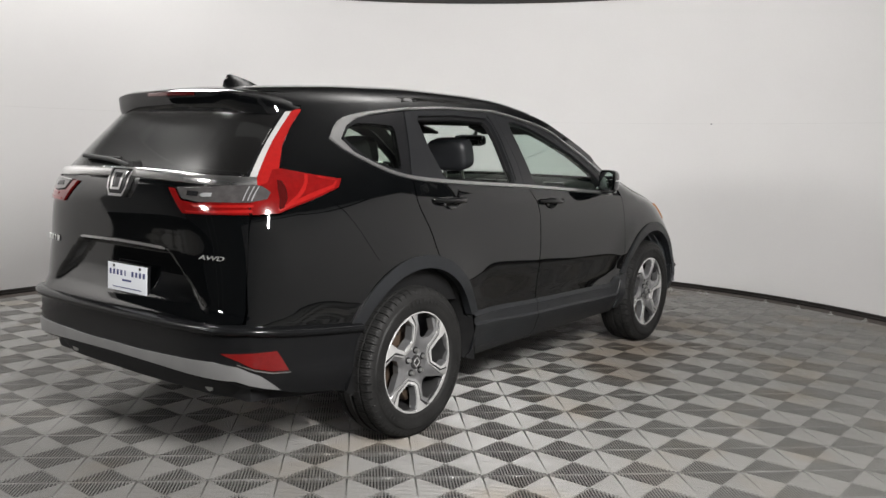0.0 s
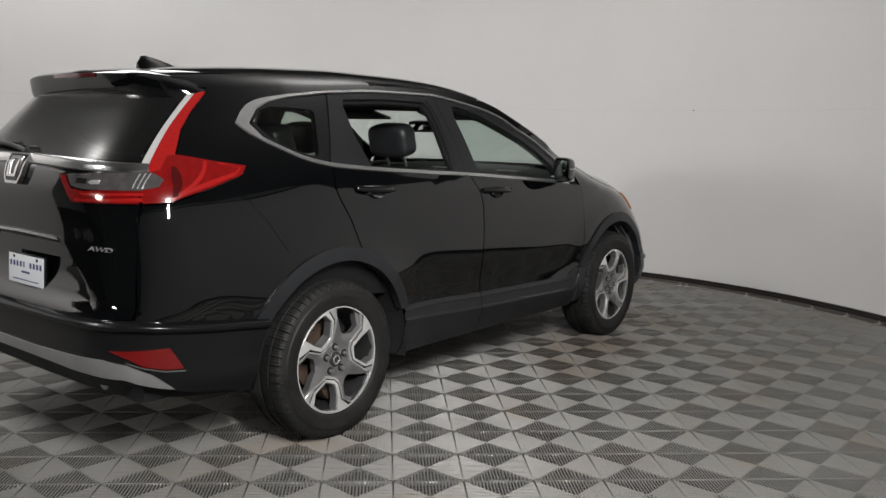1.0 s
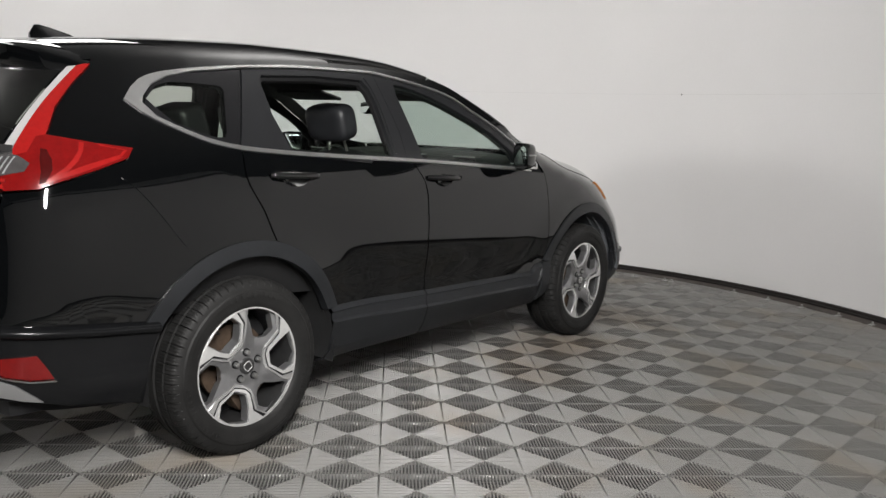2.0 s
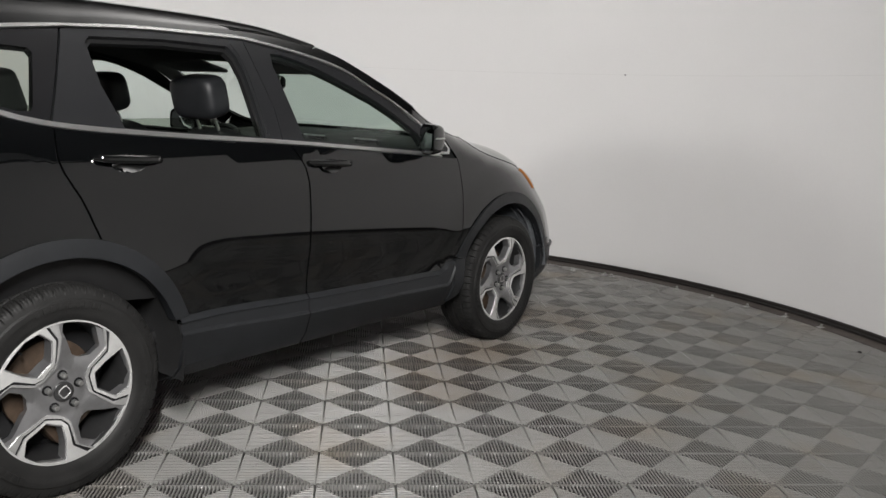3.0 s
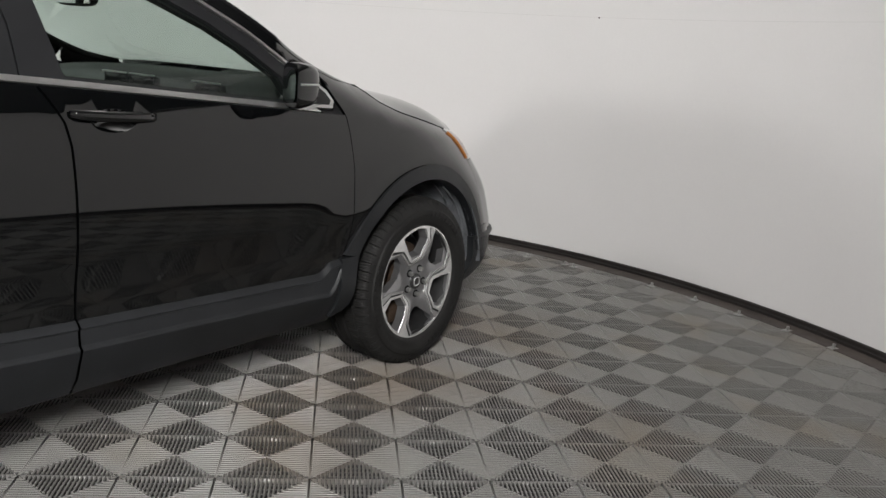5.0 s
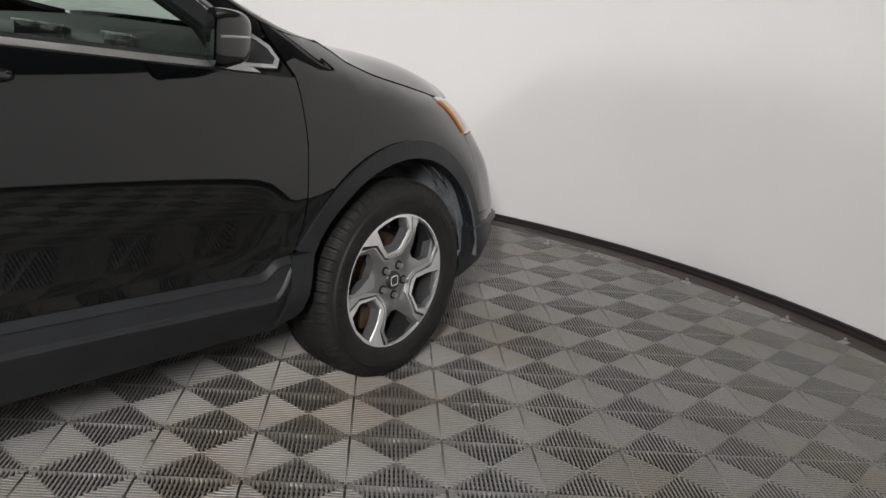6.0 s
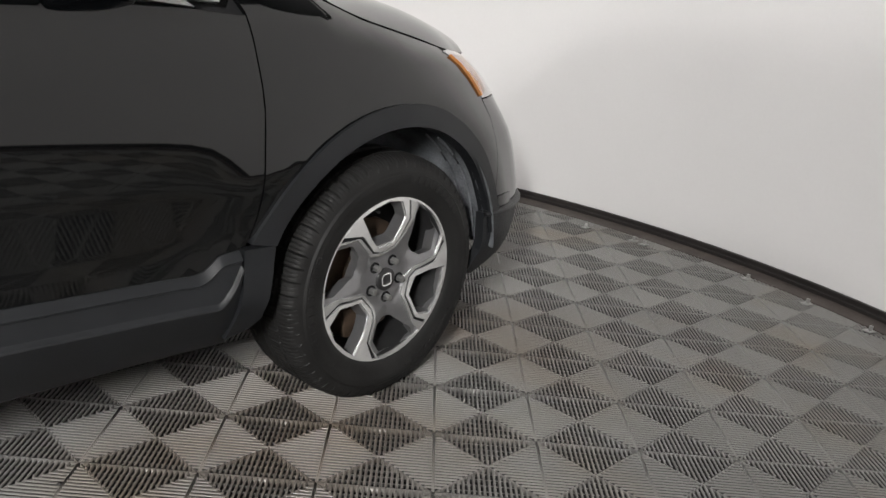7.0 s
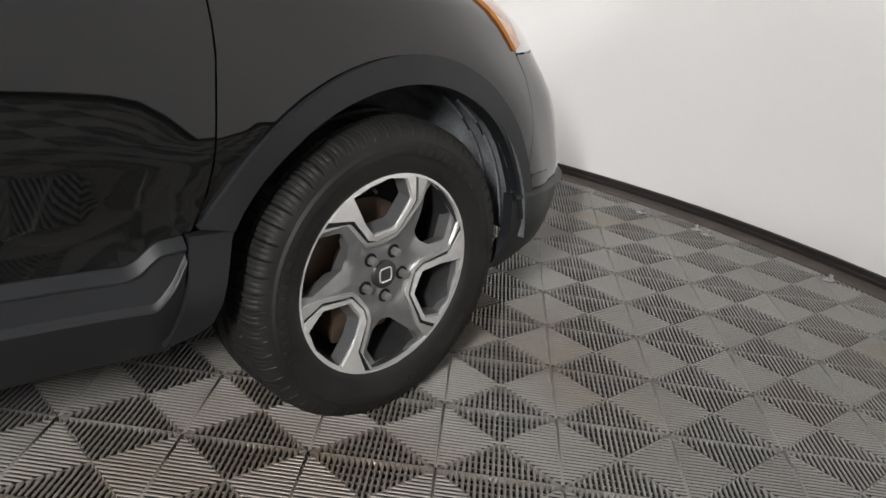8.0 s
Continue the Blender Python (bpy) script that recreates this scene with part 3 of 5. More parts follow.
second_line = curve((.40, .478), (1.1, .437), (1.5, .427), (2.083, .413), (2.12, .445), (2.165, .514), (2.30, .520))
kink_line = curve((2.04, .490), (2.06, .497), (2.105, .53), (2.16, .536), (2.25, .537))


def ledge(y, z):
    p = body(u_of(y, z), z)
    return (p[0] + .012, y, z)


def cladding(y0, y1, flip, name):
    """The plastic along the sills: a sloping shelf, a groove, a flat face, a bright lower bevel, and a face that falls away below."""
    ys = [y0]
    while ys[-1] < y1 - .004:
        ys.append(min(y1, ys[-1] + (.008 if ys[-1] > 1.98 else .05)))
    vs, fs = [], []
    for y in ys:
        z1 = sill_top(y) if y < 2.04 else kink_line(y)
        z2 = min(second_line(y), z1 - .036)
        rows = ((z1 + .003, -.012), (z1 + .002, .004), (z1 - .001, .006), (z1 - .012, .017), (z1 - .017, .020), (z1 - .021, .0195), (z1 - .024, .014), (z2 + .008, .013), (z2 + .005, .0145), (z2 - .001, .021),
                (z2 - .006, .0225), (.34, .006), (.285, -.012), (.278, -.05))
        for z, out in rows:
            vs.append((flip * (half_x(y, z) + out), y, z))
    m = len(rows)
    for k in range(len(ys) - 1):
        for i in range(m - 1):
            q = (k * m + i, k * m + i + 1, (k + 1) * m + i + 1, (k + 1) * m + i)
            fs.append(q if flip > 0 else q[::-1])
    return sharp(mesh_of(name, vs, fs, PLASTIC), 20)


for s in (1, -1):
    # wing, front door, rear door, rear quarter
    arch_f = arc(*FW, .497, 152, 20, 26)
    wing = [(y, z) for y, z in arch_f if z > .53]
    wing_outline = shift(line(seam_front, .56, 1.075), GAP) + [(2.148, 1.09), (2.128, 1.12), (2.098, 1.165), (2.086, 1.20), (2.092, rail(2.092)), (2.15, rail(2.15)), (2.22, rail(2.22)), (2.30, rail(2.30)), (2.362, 1.158), (2.44, 1.105), (2.56, 1.066), (2.70, 1.038), (2.82, 1.014),
                    (2.92, .995), (3.0, .955), (3.06, .90), (3.115, .84), (3.1495, .785), (3.1475, .70), (3.1325, .60), (3.126, .55)] + wing[::-1]
    fender = attach("front_wing", skin(wing_outline, PAINT, flip=s, name="front_wing"), car)
    belt_f = along(belt, 1.03, 2.145)
    door = attach("front_door", skin(shift(line(seam_mid, .505, 1.12), GAP) + shift(belt_f, 0, -.003) + line(seam_front, 1.07, .545)[0:]
                       + [(2.10, .527), (2.06, .50)] + along(sill_top, 2.03, 1.115), PAINT, flip=s, name="front_door", holes=[cup_at(*HANDLES[0])]), car)
    belt_r = along(belt, .035, 1.02)
    arch_r = [(y, z) for y, z in arc(*RW, .512, 10, 150, 30)]
    edge_r = [(y, z) for y, z in arch_r if y > .17 and z > .53]
    door2 = attach("rear_door", skin([(.168 + GAP, .845)] + shift(line(seam_rear, .86, 1.215, 8), GAP) + shift(belt_r, 0, -.003) + shift(line(seam_mid, 1.12, .515), -GAP)
                       + along(sill_top, 1.10, .47) + edge_r, PAINT, flip=s, name="rear_door", holes=[cup_at(*HANDLES[1])]), car)
    # quarter panel with the pillar beside the tailgate; the lamp leaves a notch
    rear_arch = [(y, z) for y, z in arch_r if y < .165 and z > .60]
    quarter = [(.165, .845)] + shift(line(seam_rear, .86, 1.215, 8), -GAP) + along(belt, .02, -.40, 14) + along(win_top, -.395, .13, 16) \
        + [(.13, rail(.13))] + along(rail, .10, -.455, 12) + [(-.475, 1.512), (-.552, 1.448), (-.625, 1.368), (-.682, 1.272), (-.55, 1.250), (-.425, 1.232), (-.452, 1.192), (-.57, 1.152),
           (-.70, 1.112), (-.752, 1.092), (-10 + .735, 1.085), (-10 + .74, .95), (-10 + .75, .80), (-10 + .765, .655), (-.80, .637), (-.60, .618), (-.43, .604)] + rear_arch[::-1]
    panel = attach("rear_quarter_panel", skin(quarter, PAINT, flip=s, name="rear_quarter_panel"), car)
    attach("quarter_crease", ledge_strip([(-.49, 1.130), (-.445, 1.095), (-.40, 1.040), (-.357, .983), (-.28, .876)], ((-.001, .003), (.0018, .0), (-.001, -.003)), PAINT, s, "quarter_crease"), panel)
    # roof rail and windscreen pillar, above the side windows
    top_edge = along(win_top, .13, 1.99, 40)
    pillar = attach("roof_rail", skin([(y, z + .001) for y, z in top_edge] + [(2.06, 1.155), (2.080, 1.20), (2.085, rail(2.085))] + along(rail, 2.08, .13, 40), PAINT, flip=s, name="roof_rail"), car)
    # plastic arch trims
    trim_f = arc(*FW, .503, 158, 8, 30)
    trim_f = [(y - .02 * max(0, (.62 - z) / .1) if y < 2.6 else y, z) for y, z in trim_f]
    ring_f = trim_f + [(y, z) for y, z in arc(*FW, .443, 10, 157, 30)]
    attach("wheel_arch_trim", skin(ring_f, PLASTIC, .010, .04, flip=s, name="wheel_arch_trim", dense=.02), car, "textured black plastic wheel arch trim")
    ring_r = arc(*RW, .513, 151, 20, 30) + arc(*RW, .452, 22, 149, 30)
    attach("wheel_arch_trim", skin(ring_r, PLASTIC, .010, .04, flip=s, name="wheel_arch_trim", dense=.02), car)
    # sill cladding, one piece a door
    attach("sill_cladding", cladding(1.113, 2.152, s, "sill_cladding"), door, "textured black plastic lower door cladding")
    attach("sill_cladding", cladding(.44, 1.105, s, "sill_cladding"), door2)
    guard = [(2.1565, .538), (2.246, .537), (2.240, .471), (2.228, .40), (2.214, .350), (2.186, .330), (2.122, .312), (2.146, .39), (2.1555, .46)]
    attach("mud_guard", sheet(guard, ledge, PLASTIC, 0.002, .03, .02, s, "mud_guard"), car)
    # chrome strip round the windows
    strip = along(belt, -.40, 2.03, 50) + [(2.0, belt(2.0) + .014)] + [(y, z + .016) for y, z in along(belt, 1.95, -.30, 40)] + [(-.345, 1.40)] \
        + [(-.28, 1.463), (-.204, 1.497), (-.089, 1.521), (.17, 1.5505)] + [(y, z - .0105) for y, z in along(win_top, .25, 1.97, 40)] + along(win_top, 1.985, -.40, 60)
    attach("window_chrome", skin(strip, CHROME, .006, .012, .03, s, "window_chrome", dense=.015), car, "satin chrome strip framing the side windows")
    # black window surrounds
    low = lambda y: belt(y) + .014
    high = lambda y: win_top(y) - .014
    front_glass = [(1.105, 1.215 - .03)] + along(lambda y: low(y) + .012, 1.11, 1.93, 8) + [(1.88, 1.195), (1.75, 1.282), (1.63, 1.348), (1.50, 1.404), (1.40, 1.445), (1.30, 1.480), (1.20, 1.508), (1.12, 1.523), (1.065, 1.523), (1.055, 1.47)]
    rear_open = along(lambda y: low(y) + .008, .285, .90, 8) + [(.888, 1.435), (.872, 1.50), (.845, 1.535), (.55, 1.540), (.25, 1.526), (.228, 1.505), (.238, 1.36)]
    quarter_glass = [(-.315, 1.412), (-.285, 1.375), (-.232, 1.327), (-.13, 1.287), (-.07, 1.272), (-.03, 1.272), (-.018, 1.29), (.03, 1.455), (.02, 1.472), (-.10, 1.478), (-.205, 1.478), (-.262, 1.46)]
    surround = along(low, -.34, .022, 8) + along(high, .148, -.25, 8) + [(-.30, 1.45)]
    attach("quarter_frame", skin(surround, GLOSS_BLACK, -.004, .03, .04, s, "quarter_frame", [quarter_glass], .02), panel, "gloss black border of the rear side window")
    surround = along(low, .030, .985, 16) + [(.985, 1.30), (.955, 1.45), (.935, high(.935))] + along(high, .93, .156, 16)
    attach("window_frame", skin(surround, SATIN_BLACK, -.002, .03, .04, s, "window_frame", [rear_open], .02), door2, "satin black rear door window frame")
    surround = along(low, .991, 1.99, 16) + along(high, 1.92, .941, 26) + [(.961, 1.45), (.991, 1.30)]
    attach("window_frame", skin(surround, SATIN_BLACK, -.004, .03, .04, s, "window_frame", [front_glass], .02), door, "satin black front door window frame and pillar")
    bead = [(.912, 1.195), (.900, 1.435), (.884, 1.505), (.86, 1.546), (.868, 1.552), (.893, 1.509), (.909, 1.437), (.921, 1.195)]
    attach("frame_bead", skin(bead, SATIN_BLACK, .005, .007, .02, s, "frame_bead", (), .02), door2)
    attach("cowl_side", skin([(1.93, 1.05), (2.32, 1.035), (2.40, 1.10), (2.20, 1.135), (1.99, 1.18)], DARK, -.022, 0, .03, s, "cowl_side"), car)
    # rubber window channels, set deeper
    def inset(poly, d):
        cy0, cz0 = sum(p[0] for p in poly) / len(poly), sum(p[1] for p in poly) / len(poly)
        return [(cy0 + (p[0] - cy0) * (1 - d), cz0 + (p[1] - cz0) * (1 - d * 1.8)) for p in poly]
    for hole, owner in ((front_glass, door), (rear_open, door2)):
        grow = inset(hole, -.04)
        attach("window_seal", skin(grow, CABIN, -.022, .02, .04, s, "window_seal", [inset(hole, .035)], .02), owner, "black rubber window channel")
    attach("window_pane", skin(inset(front_glass, -.02), WINDOW, -.016, 0, .05, s, "window_pane"), door, "raised clear window pane")
    pane = along(low, .15, .90, 8) + [(.894, 1.252), (.53, 1.262), (.17, 1.254)]
    attach("window_pane", skin(pane, TINTED, -.018, 0, .05, s, "window_pane"), door2, "tinted window pane wound most of the way down")
    attach("quarter_window", skin(inset(quarter_glass, -.06), TINTED, -.010, 0, .05, s, "quarter_window"), panel, "fixed tinted rear side window")
    # fine black joint between the quarter window and the rear door
    # door handles, each over a hollow in the door
    for owner, y0, y1, z0, z1 in ((door, *HANDLES[0]), (door2, *HANDLES[1])):
        c = (y0 + y1) / 2
        mid_u, mid_z = c, (z0 + z1) / 2 - .014

        def dish(u, z, mid_u=mid_u, mid_z=mid_z):
            q = body(u, z)
            rho = ((u - mid_u) / .070) ** 2 + ((z - mid_z) / .032) ** 2
            return (q[0] - .022 * max(0, 1 - rho), q[1], q[2])
        attach("handle_recess", sheet([(u_of(cy, cz), cz) for cy, cz in cup_at(y0, y1, z0, z1)], dish, PAINT, 0, 0, .012, s, "handle_recess"), owner)
        grip = bmesh.new()
        rings = []
        for k in range(13):
            t = k / 12
            yy, zz = y0 + (y1 - y0) * t, z0 + (z1 - z0) * t
            bow = math.sin(math.pi * t) ** 0.5 if 0 < t < 1 else 0
            xx = half_x(yy, zz) + .004 + .034 * bow
            hh, ww = .010 + .006 * bow, .005 + .006 * bow
            rings.append([grip.verts.new((s * (xx + ww * math.cos(a)), yy, zz + hh * math.sin(a))) for a in [2 * math.pi * i / 12 for i in range(12)]])
        for r0, r1 in zip(rings, rings[1:]):
            for i in range(12):
                grip.faces.new((r0[i], r0[(i + 1) % 12], r1[(i + 1) % 12], r1[i]))
        grip.faces.new(rings[0]); grip.faces.new(rings[-1])
        bmesh.ops.recalc_face_normals(grip, faces=grip.faces[:])
        part("door_handle", grip, PAINT, owner, "black grab handle")
    # inner shell behind the joints, with holes for the wheels
    shell = [(.52, .30), (2.2, .30)] + arc(*FW, .45, 176, 5, 22) + [(3.2, .5), (3.15, .80), (2.95, .93), (2.6, 1.0), (2.2, 1.05), (1.8, 1.06), (.5, 1.15), (-.2, 1.20), (-.6, 1.20),
            (-.7, 1.0), (-.74, .5), (-.46, .40)] + arc(*RW, .46, 172, 8, 22)
    attach("inner_shell", skin(shell, DARK, -.03, 0, .06, s, "inner_shell"), car, "dark inner body behind the panels")
    # wheel housings
    for wy, wz in (RW, FW):
        n = 40
        vs, fs = [], []
        for k in range(n + 1):
            a = radians((3 if wy > 1 else -9) + (174 if wy > 1 else 196) * k / n)
            for xx, rr in ((.915, .455), (.80, .462), (.50, .462), (.50, .05)):
                vs.append((s * xx if xx != .915 else s * (half_x(wy, .75) - .012), wy + rr * math.cos(a), wz + rr * math.sin(a)))
        for k in range(n):
            for i in range(3):
                a = k * 4 + i
                fs.append((a, a + 1, a + 5, a + 4))
        attach("wheel_liner", mesh_of("wheel_liner", vs, fs, LINER if wy > 1 else LINER_SHADED), car, "plastic wheel housing, dusty and lightened in front, shade painted in behind")
    # ribs of the front liner
    for k in range(3):
        path = [(s * (.88 - .05 * k), FW[0] + .445 * math.cos(radians(a)), FW[1] + .445 * math.sin(radians(a))) for a in range(5, 62, 6)]
        part("liner_rib", rod(path, .004, 6), LINER, car)
    # lamp at the rear: a tall blade, a wing on the flank, a wedge on the tailgate
    blade = [(-.468, 1.522), (-.552, 1.448), (-.628, 1.368), (-.685, 1.275), (-.72, 1.21), (-10 + .705, 1.20), (-10 + .684, 1.255), (-10 + .641, 1.385), (-10 + .604, 1.512), (-10 + .608, 1.52)]
    lamp = attach("tail_lamp", skin(blade, BRIGHT_RED, .008, .03, .025, s, "tail_lamp", (), .02), car, "red tail lamp with a tall blade and a wing")
    flank = [(-.715, 1.266), (-.685, 1.272), (-.55, 1.247), (-.427, 1.230), (-.455, 1.194), (-.57, 1.156), (-.70, 1.116), (-.752, 1.097), (-10 + .735, 1.092), (-10 + .715, 1.135), (-10 + .70, 1.20), (-.755, 1.215)]
    attach("lamp_wing", skin(flank, RED_LENS, .010, .03, .025, s, "lamp_wing", (), .02), lamp)
    wedge = [(-10 + .727, 1.092), (-10 + .710, 1.150), (-10 + .52, 1.132), (-10 + .44, 1.140), (-10 + .385, 1.187), (-10 + .345, 1.187), (-10 + .40, 1.140), (-10 + .455, 1.090)]
    attach("lamp_wedge", skin(wedge, DEEP_RED, .010, .03, .025, s, "lamp_wedge", (), .02), lamp)
    clear = [(-.778, 1.152), (-.757, 1.178), (-.780, 1.203), (-10 + .70, 1.208), (-10 + .655, 1.204), (-10 + .40, 1.190), (-10 + .445, 1.148), (-10 + .52, 1.138), (-10 + .715, 1.138)]
    attach("clear_lens", skin(clear, CLEAR_LENS, .013, .02, .025, s, "clear_lens", (), .02), lamp, "smoky clear reversing light")
    edge = [(-10 + .604, 1.512), (-10 + .641, 1.385), (-10 + .684, 1.255), (-10 + .694, 1.222), (-10 + .677, 1.222), (-10 + .667, 1.255), (-10 + .628, 1.385), (-10 + .593, 1.508)]
    attach("lamp_chrome", skin(edge, BRIGHT_EDGE, .009, .01, .03, s, "lamp_chrome", (), .02), lamp, "chrome edge beside the rear window")
    guides = ([(-10 + .735, 1.098), (-10 + .728, 1.112), (-10 + .52, 1.102), (-10 + .475, 1.104), (-10 + .480, 1.096)],
              [(-10 + .730, 1.120), (-10 + .727, 1.130), (-10 + .54, 1.124), (-10 + .50, 1.127), (-10 + .52, 1.117)],
              [(-.748, 1.104), (-.70, 1.123), (-.57, 1.163), (-.47, 1.196), (-.50, 1.200), (-.60, 1.172), (-.72, 1.130), (-.752, 1.116)],
              [(-.585, 1.246), (-.596, 1.218), (-.616, 1.188), (-.652, 1.156), (-.704, 1.130), (-.708, 1.136), (-.664, 1.164), (-.630, 1.194), (-.609, 1.222), (-.600, 1.248)],
              [(-.450, 1.222), (-.474, 1.200), (-.54, 1.182), (-.545, 1.187), (-.480, 1.206), (-.462, 1.222), (-.54, 1.236), (-.54, 1.241)])
    for g in guides:
        attach("light_guide", skin(g, BRIGHT_RED, .0125, .004, .02, s, "light_guide", (), .015), lamp)
    joint = [(-.716, 1.226), (-.700, 1.222), (-.694, 1.190), (-.702, 1.155), (-.730, 1.116), (-.748, 1.112), (-.735, 1.150), (-.728, 1.190)]
    attach("dark_joint", skin(joint, SMOKED_RED, .0128, .004, .02, s, "dark_joint", (), .015), lamp, "darker red fold in the lens")
    for xx in (.694, .706, .716):
        rib = [(-10 + xx, 1.145), (-10 + xx + .003, 1.145), (-10 + xx - .002, 1.199), (-10 + xx - .005, 1.199)]
        attach("lens_rib", skin(rib, HEADLAMP, .0148, .004, .02, s, "lens_rib", (), .015), lamp, "bright upright rib in the clear lens")
    bulb = [(-10 + .525, 1.158), (-10 + .525, 1.176), (-10 + .47, 1.178), (-10 + .47, 1.160)]
    attach("bulb_recess", skin(bulb, GLOSS_BLACK, .0148, .004, .02, s, "bulb_recess", (), .015), lamp, "dark bulb recess")
    reverse = [(-10 + .585, 1.158), (-10 + .585, 1.172), (-10 + .55, 1.172), (-10 + .535, 1.164), (-10 + .55, 1.156)]
    attach("reversing_reflector", skin(reverse, HEADLAMP, .0155, .006, .02, s, "reversing_reflector", (), .015), lamp, "bright reversing reflector")
    attach("lens_rim", ledge_strip([(-10 + .40, 1.192), (-10 + .52, 1.196), (-10 + .655, 1.200)], ((.006, .004), (.014, .002), (.014, -.003), (.006, -.004)), POLISHED, s, "lens_rim"), lamp)
    # headlamp with its amber side reflector
    head = [(2.94, .985), (3.02, .95), (3.07, .905), (3.12, .845), (10 - .68, .84), (10 - .45, .86), (10 - .40, .90), (10 - .60, .945), (10 - .70, .985)]
    hl = attach("headlamp", skin(head, HEADLAMP, .002, .03, .025, s, "headlamp", (), .02), car, "clear headlamp wrapping round the front corner")
    amber = [(2.965, .972), (3.01, .945), (3.06, .900), (3.105, .852), (3.150, .862), (3.125, .915), (3.07, .962)]
    attach("amber_reflector", skin(amber, AMBER, .008, .012, .02, s, "amber_reflector", (), .015), hl, "amber side reflector")
    # door mirror
    def shell(x0, y0, z0):
        p4 = (abs(x0) ** 4 + abs(y0) ** 4 + abs(z0) ** 4) ** .25
        x0, y0, z0 = x0 / p4, max(y0 / p4, -.6), z0 / p4
        deep = (y0 + .6) / 1.6
        px = .952 + .076 * x0 * (1 - .16 * deep * deep) - .018 * deep * deep
        return Vector((s * px, 1.798 - .52 * (px - 1.005) + .122 * deep, 1.174 + .073 * z0 * (1 - .20 * deep * deep)))

    mir = bmesh.new()
    bmesh.ops.create_icosphere(mir, subdivisions=5, radius=1)
    for v in mir.verts:
        v.co = shell(*v.co)
    mirror = part("side_mirror", mir, PAINT, car, "gloss black door mirror")
    arm = join(rod([(s * .86, 1.90, 1.115), (s * .93, 1.875, 1.118), (s * .985, 1.855, 1.13)], .026, 12))
    part("mirror_arm", arm, GLOSS_BLACK, mirror)
    mx, mw, turn, my = (.950, .060, -.52, 1.8225)
    face = [(mx + mw * math.copysign(abs(math.cos(a)) ** .5, math.cos(a)), 1.174 + .056 * math.copysign(abs(math.sin(a)) ** .5, math.sin(a))) for a in [2 * math.pi * i / 28 for i in range(28)]]
    fb = bmesh.new()
    front = [fb.verts.new((s * px, my + turn * (px - mx), pz)) for px, pz in face]
    back = [fb.verts.new((s * (px - .008), my + .012 + turn * (px - mx), pz)) for px, pz in face]
    fb.faces.new(front)
    for i in range(28):
        fb.faces.new((front[i], back[i], back[(i + 1) % 28], front[(i + 1) % 28]))
    bmesh.ops.recalc_face_normals(fb, faces=fb.faces[:])
    part("mirror_glass", fb, MIRROR, mirror, "door mirror glass facing backwards")
    part("mirror_line", rod([shell(1.0, k, .08) for k in (-.45, -.2, 0, .2, .4, .6, .8, .95)], .0035, 8), CHROME, mirror, "thin bright indicator strip")
    sail = [(1.965, 1.095), (2.09, 1.090), (2.105, 1.115), (2.08, 1.150), (2.04, 1.172), (2.005, 1.19), (1.975, 1.19)]
    attach("mirror_sail", skin(sail, CHROME, .007, .01, .02, s, "mirror_sail"), car, "chrome-edged corner piece at the door mirror")
    sail_in = [(1.975, 1.105), (2.075, 1.101), (2.088, 1.117), (2.068, 1.142), (2.03, 1.164), (2.0, 1.175), (1.98, 1.178)]
    attach("mirror_sail_inset", skin(sail_in, GLOSS_BLACK, .0085, 0, .02, s, "mirror_sail_inset"), car)

# ---- roof, windscreen, bonnet ----
HEADER = 1.33
roof_outline = [(-.66, -1), (HEADER - .02, -1)] + [(HEADER + .10 * (1 - abs(v) ** 2.2), v) for v in [-.95 + 1.9 * k / 20 for k in range(21)]] + [(HEADER - .02, 1), (-.66, 1)]
attach("roof_panel", sheet(roof_outline, crown_full, PAINT, 0, .01, .05, 1, "roof_panel"), car)
screen = [(HEADER + .015 + .10 * (1 - abs(v) ** 2.2), v) for v in [-.93 + 1.86 * k / 20 for k in range(21)]] + [(2.42, .93), (2.44, 0), (2.42, -.93)]
attach("windscreen", sheet(screen[::-1], crown_full, WINDOW, -.004, 0, .05, 1, "windscreen"), car, "clear windscreen")
for s in (1, -1):
    post = [(HEADER + .005, -.999), (2.34, -.999), (2.34, -.915), (1.9, -.915), (HEADER + .03, -.92)]
    attach("windscreen_post", sheet(post, crown_full, PAINT, .001, .02, .04, s, "windscreen_post"), car)
    liner = [(-.60, -.97), (HEADER + .10, -.97), (HEADER + .20, -.5), (HEADER + .24, 0), (-.60, 0)]
    attach("headliner", sheet(liner, crown_full, HEADLINER, -.045, 0, .07, s, "headliner"), car, "dark grey roof lining")
    attach("pillar_lining", skin([(y, z - .01) for y, z in along(win_top, -.35, 1.95, 30)] + [(y, z + .015) for y, z in along(rail, 1.9, -.40, 30)], HEADLINER, -.05, .0, .05, s, "pillar_lining"), car)
attach("cowl", sheet([(2.38, -.99), (2.56, -.99), (2.56, .99), (2.38, .99)], lambda y, v: (crown_full(min(y, 2.45), v)[0], y, crown_full(min(y, 2.45), v)[2] - .030 - .1 * max(0, y - 2.45)), PLASTIC, 0, .02, .06, 1, "cowl"), car)

edge_z = curve((2.30, 1.185), (2.365, 1.165), (2.44, 1.111), (2.56, 1.071), (2.70, 1.042), (2.82, 1.019), (2.95, .992), (3.1, .972), (3.2, .962), (3.4, .93))
bonnet_mid = curve((2.36, 1.178), (2.6, 1.152), (2.9, 1.118), (3.15, 1.068), (3.33, 1.01), (3.42, .965))


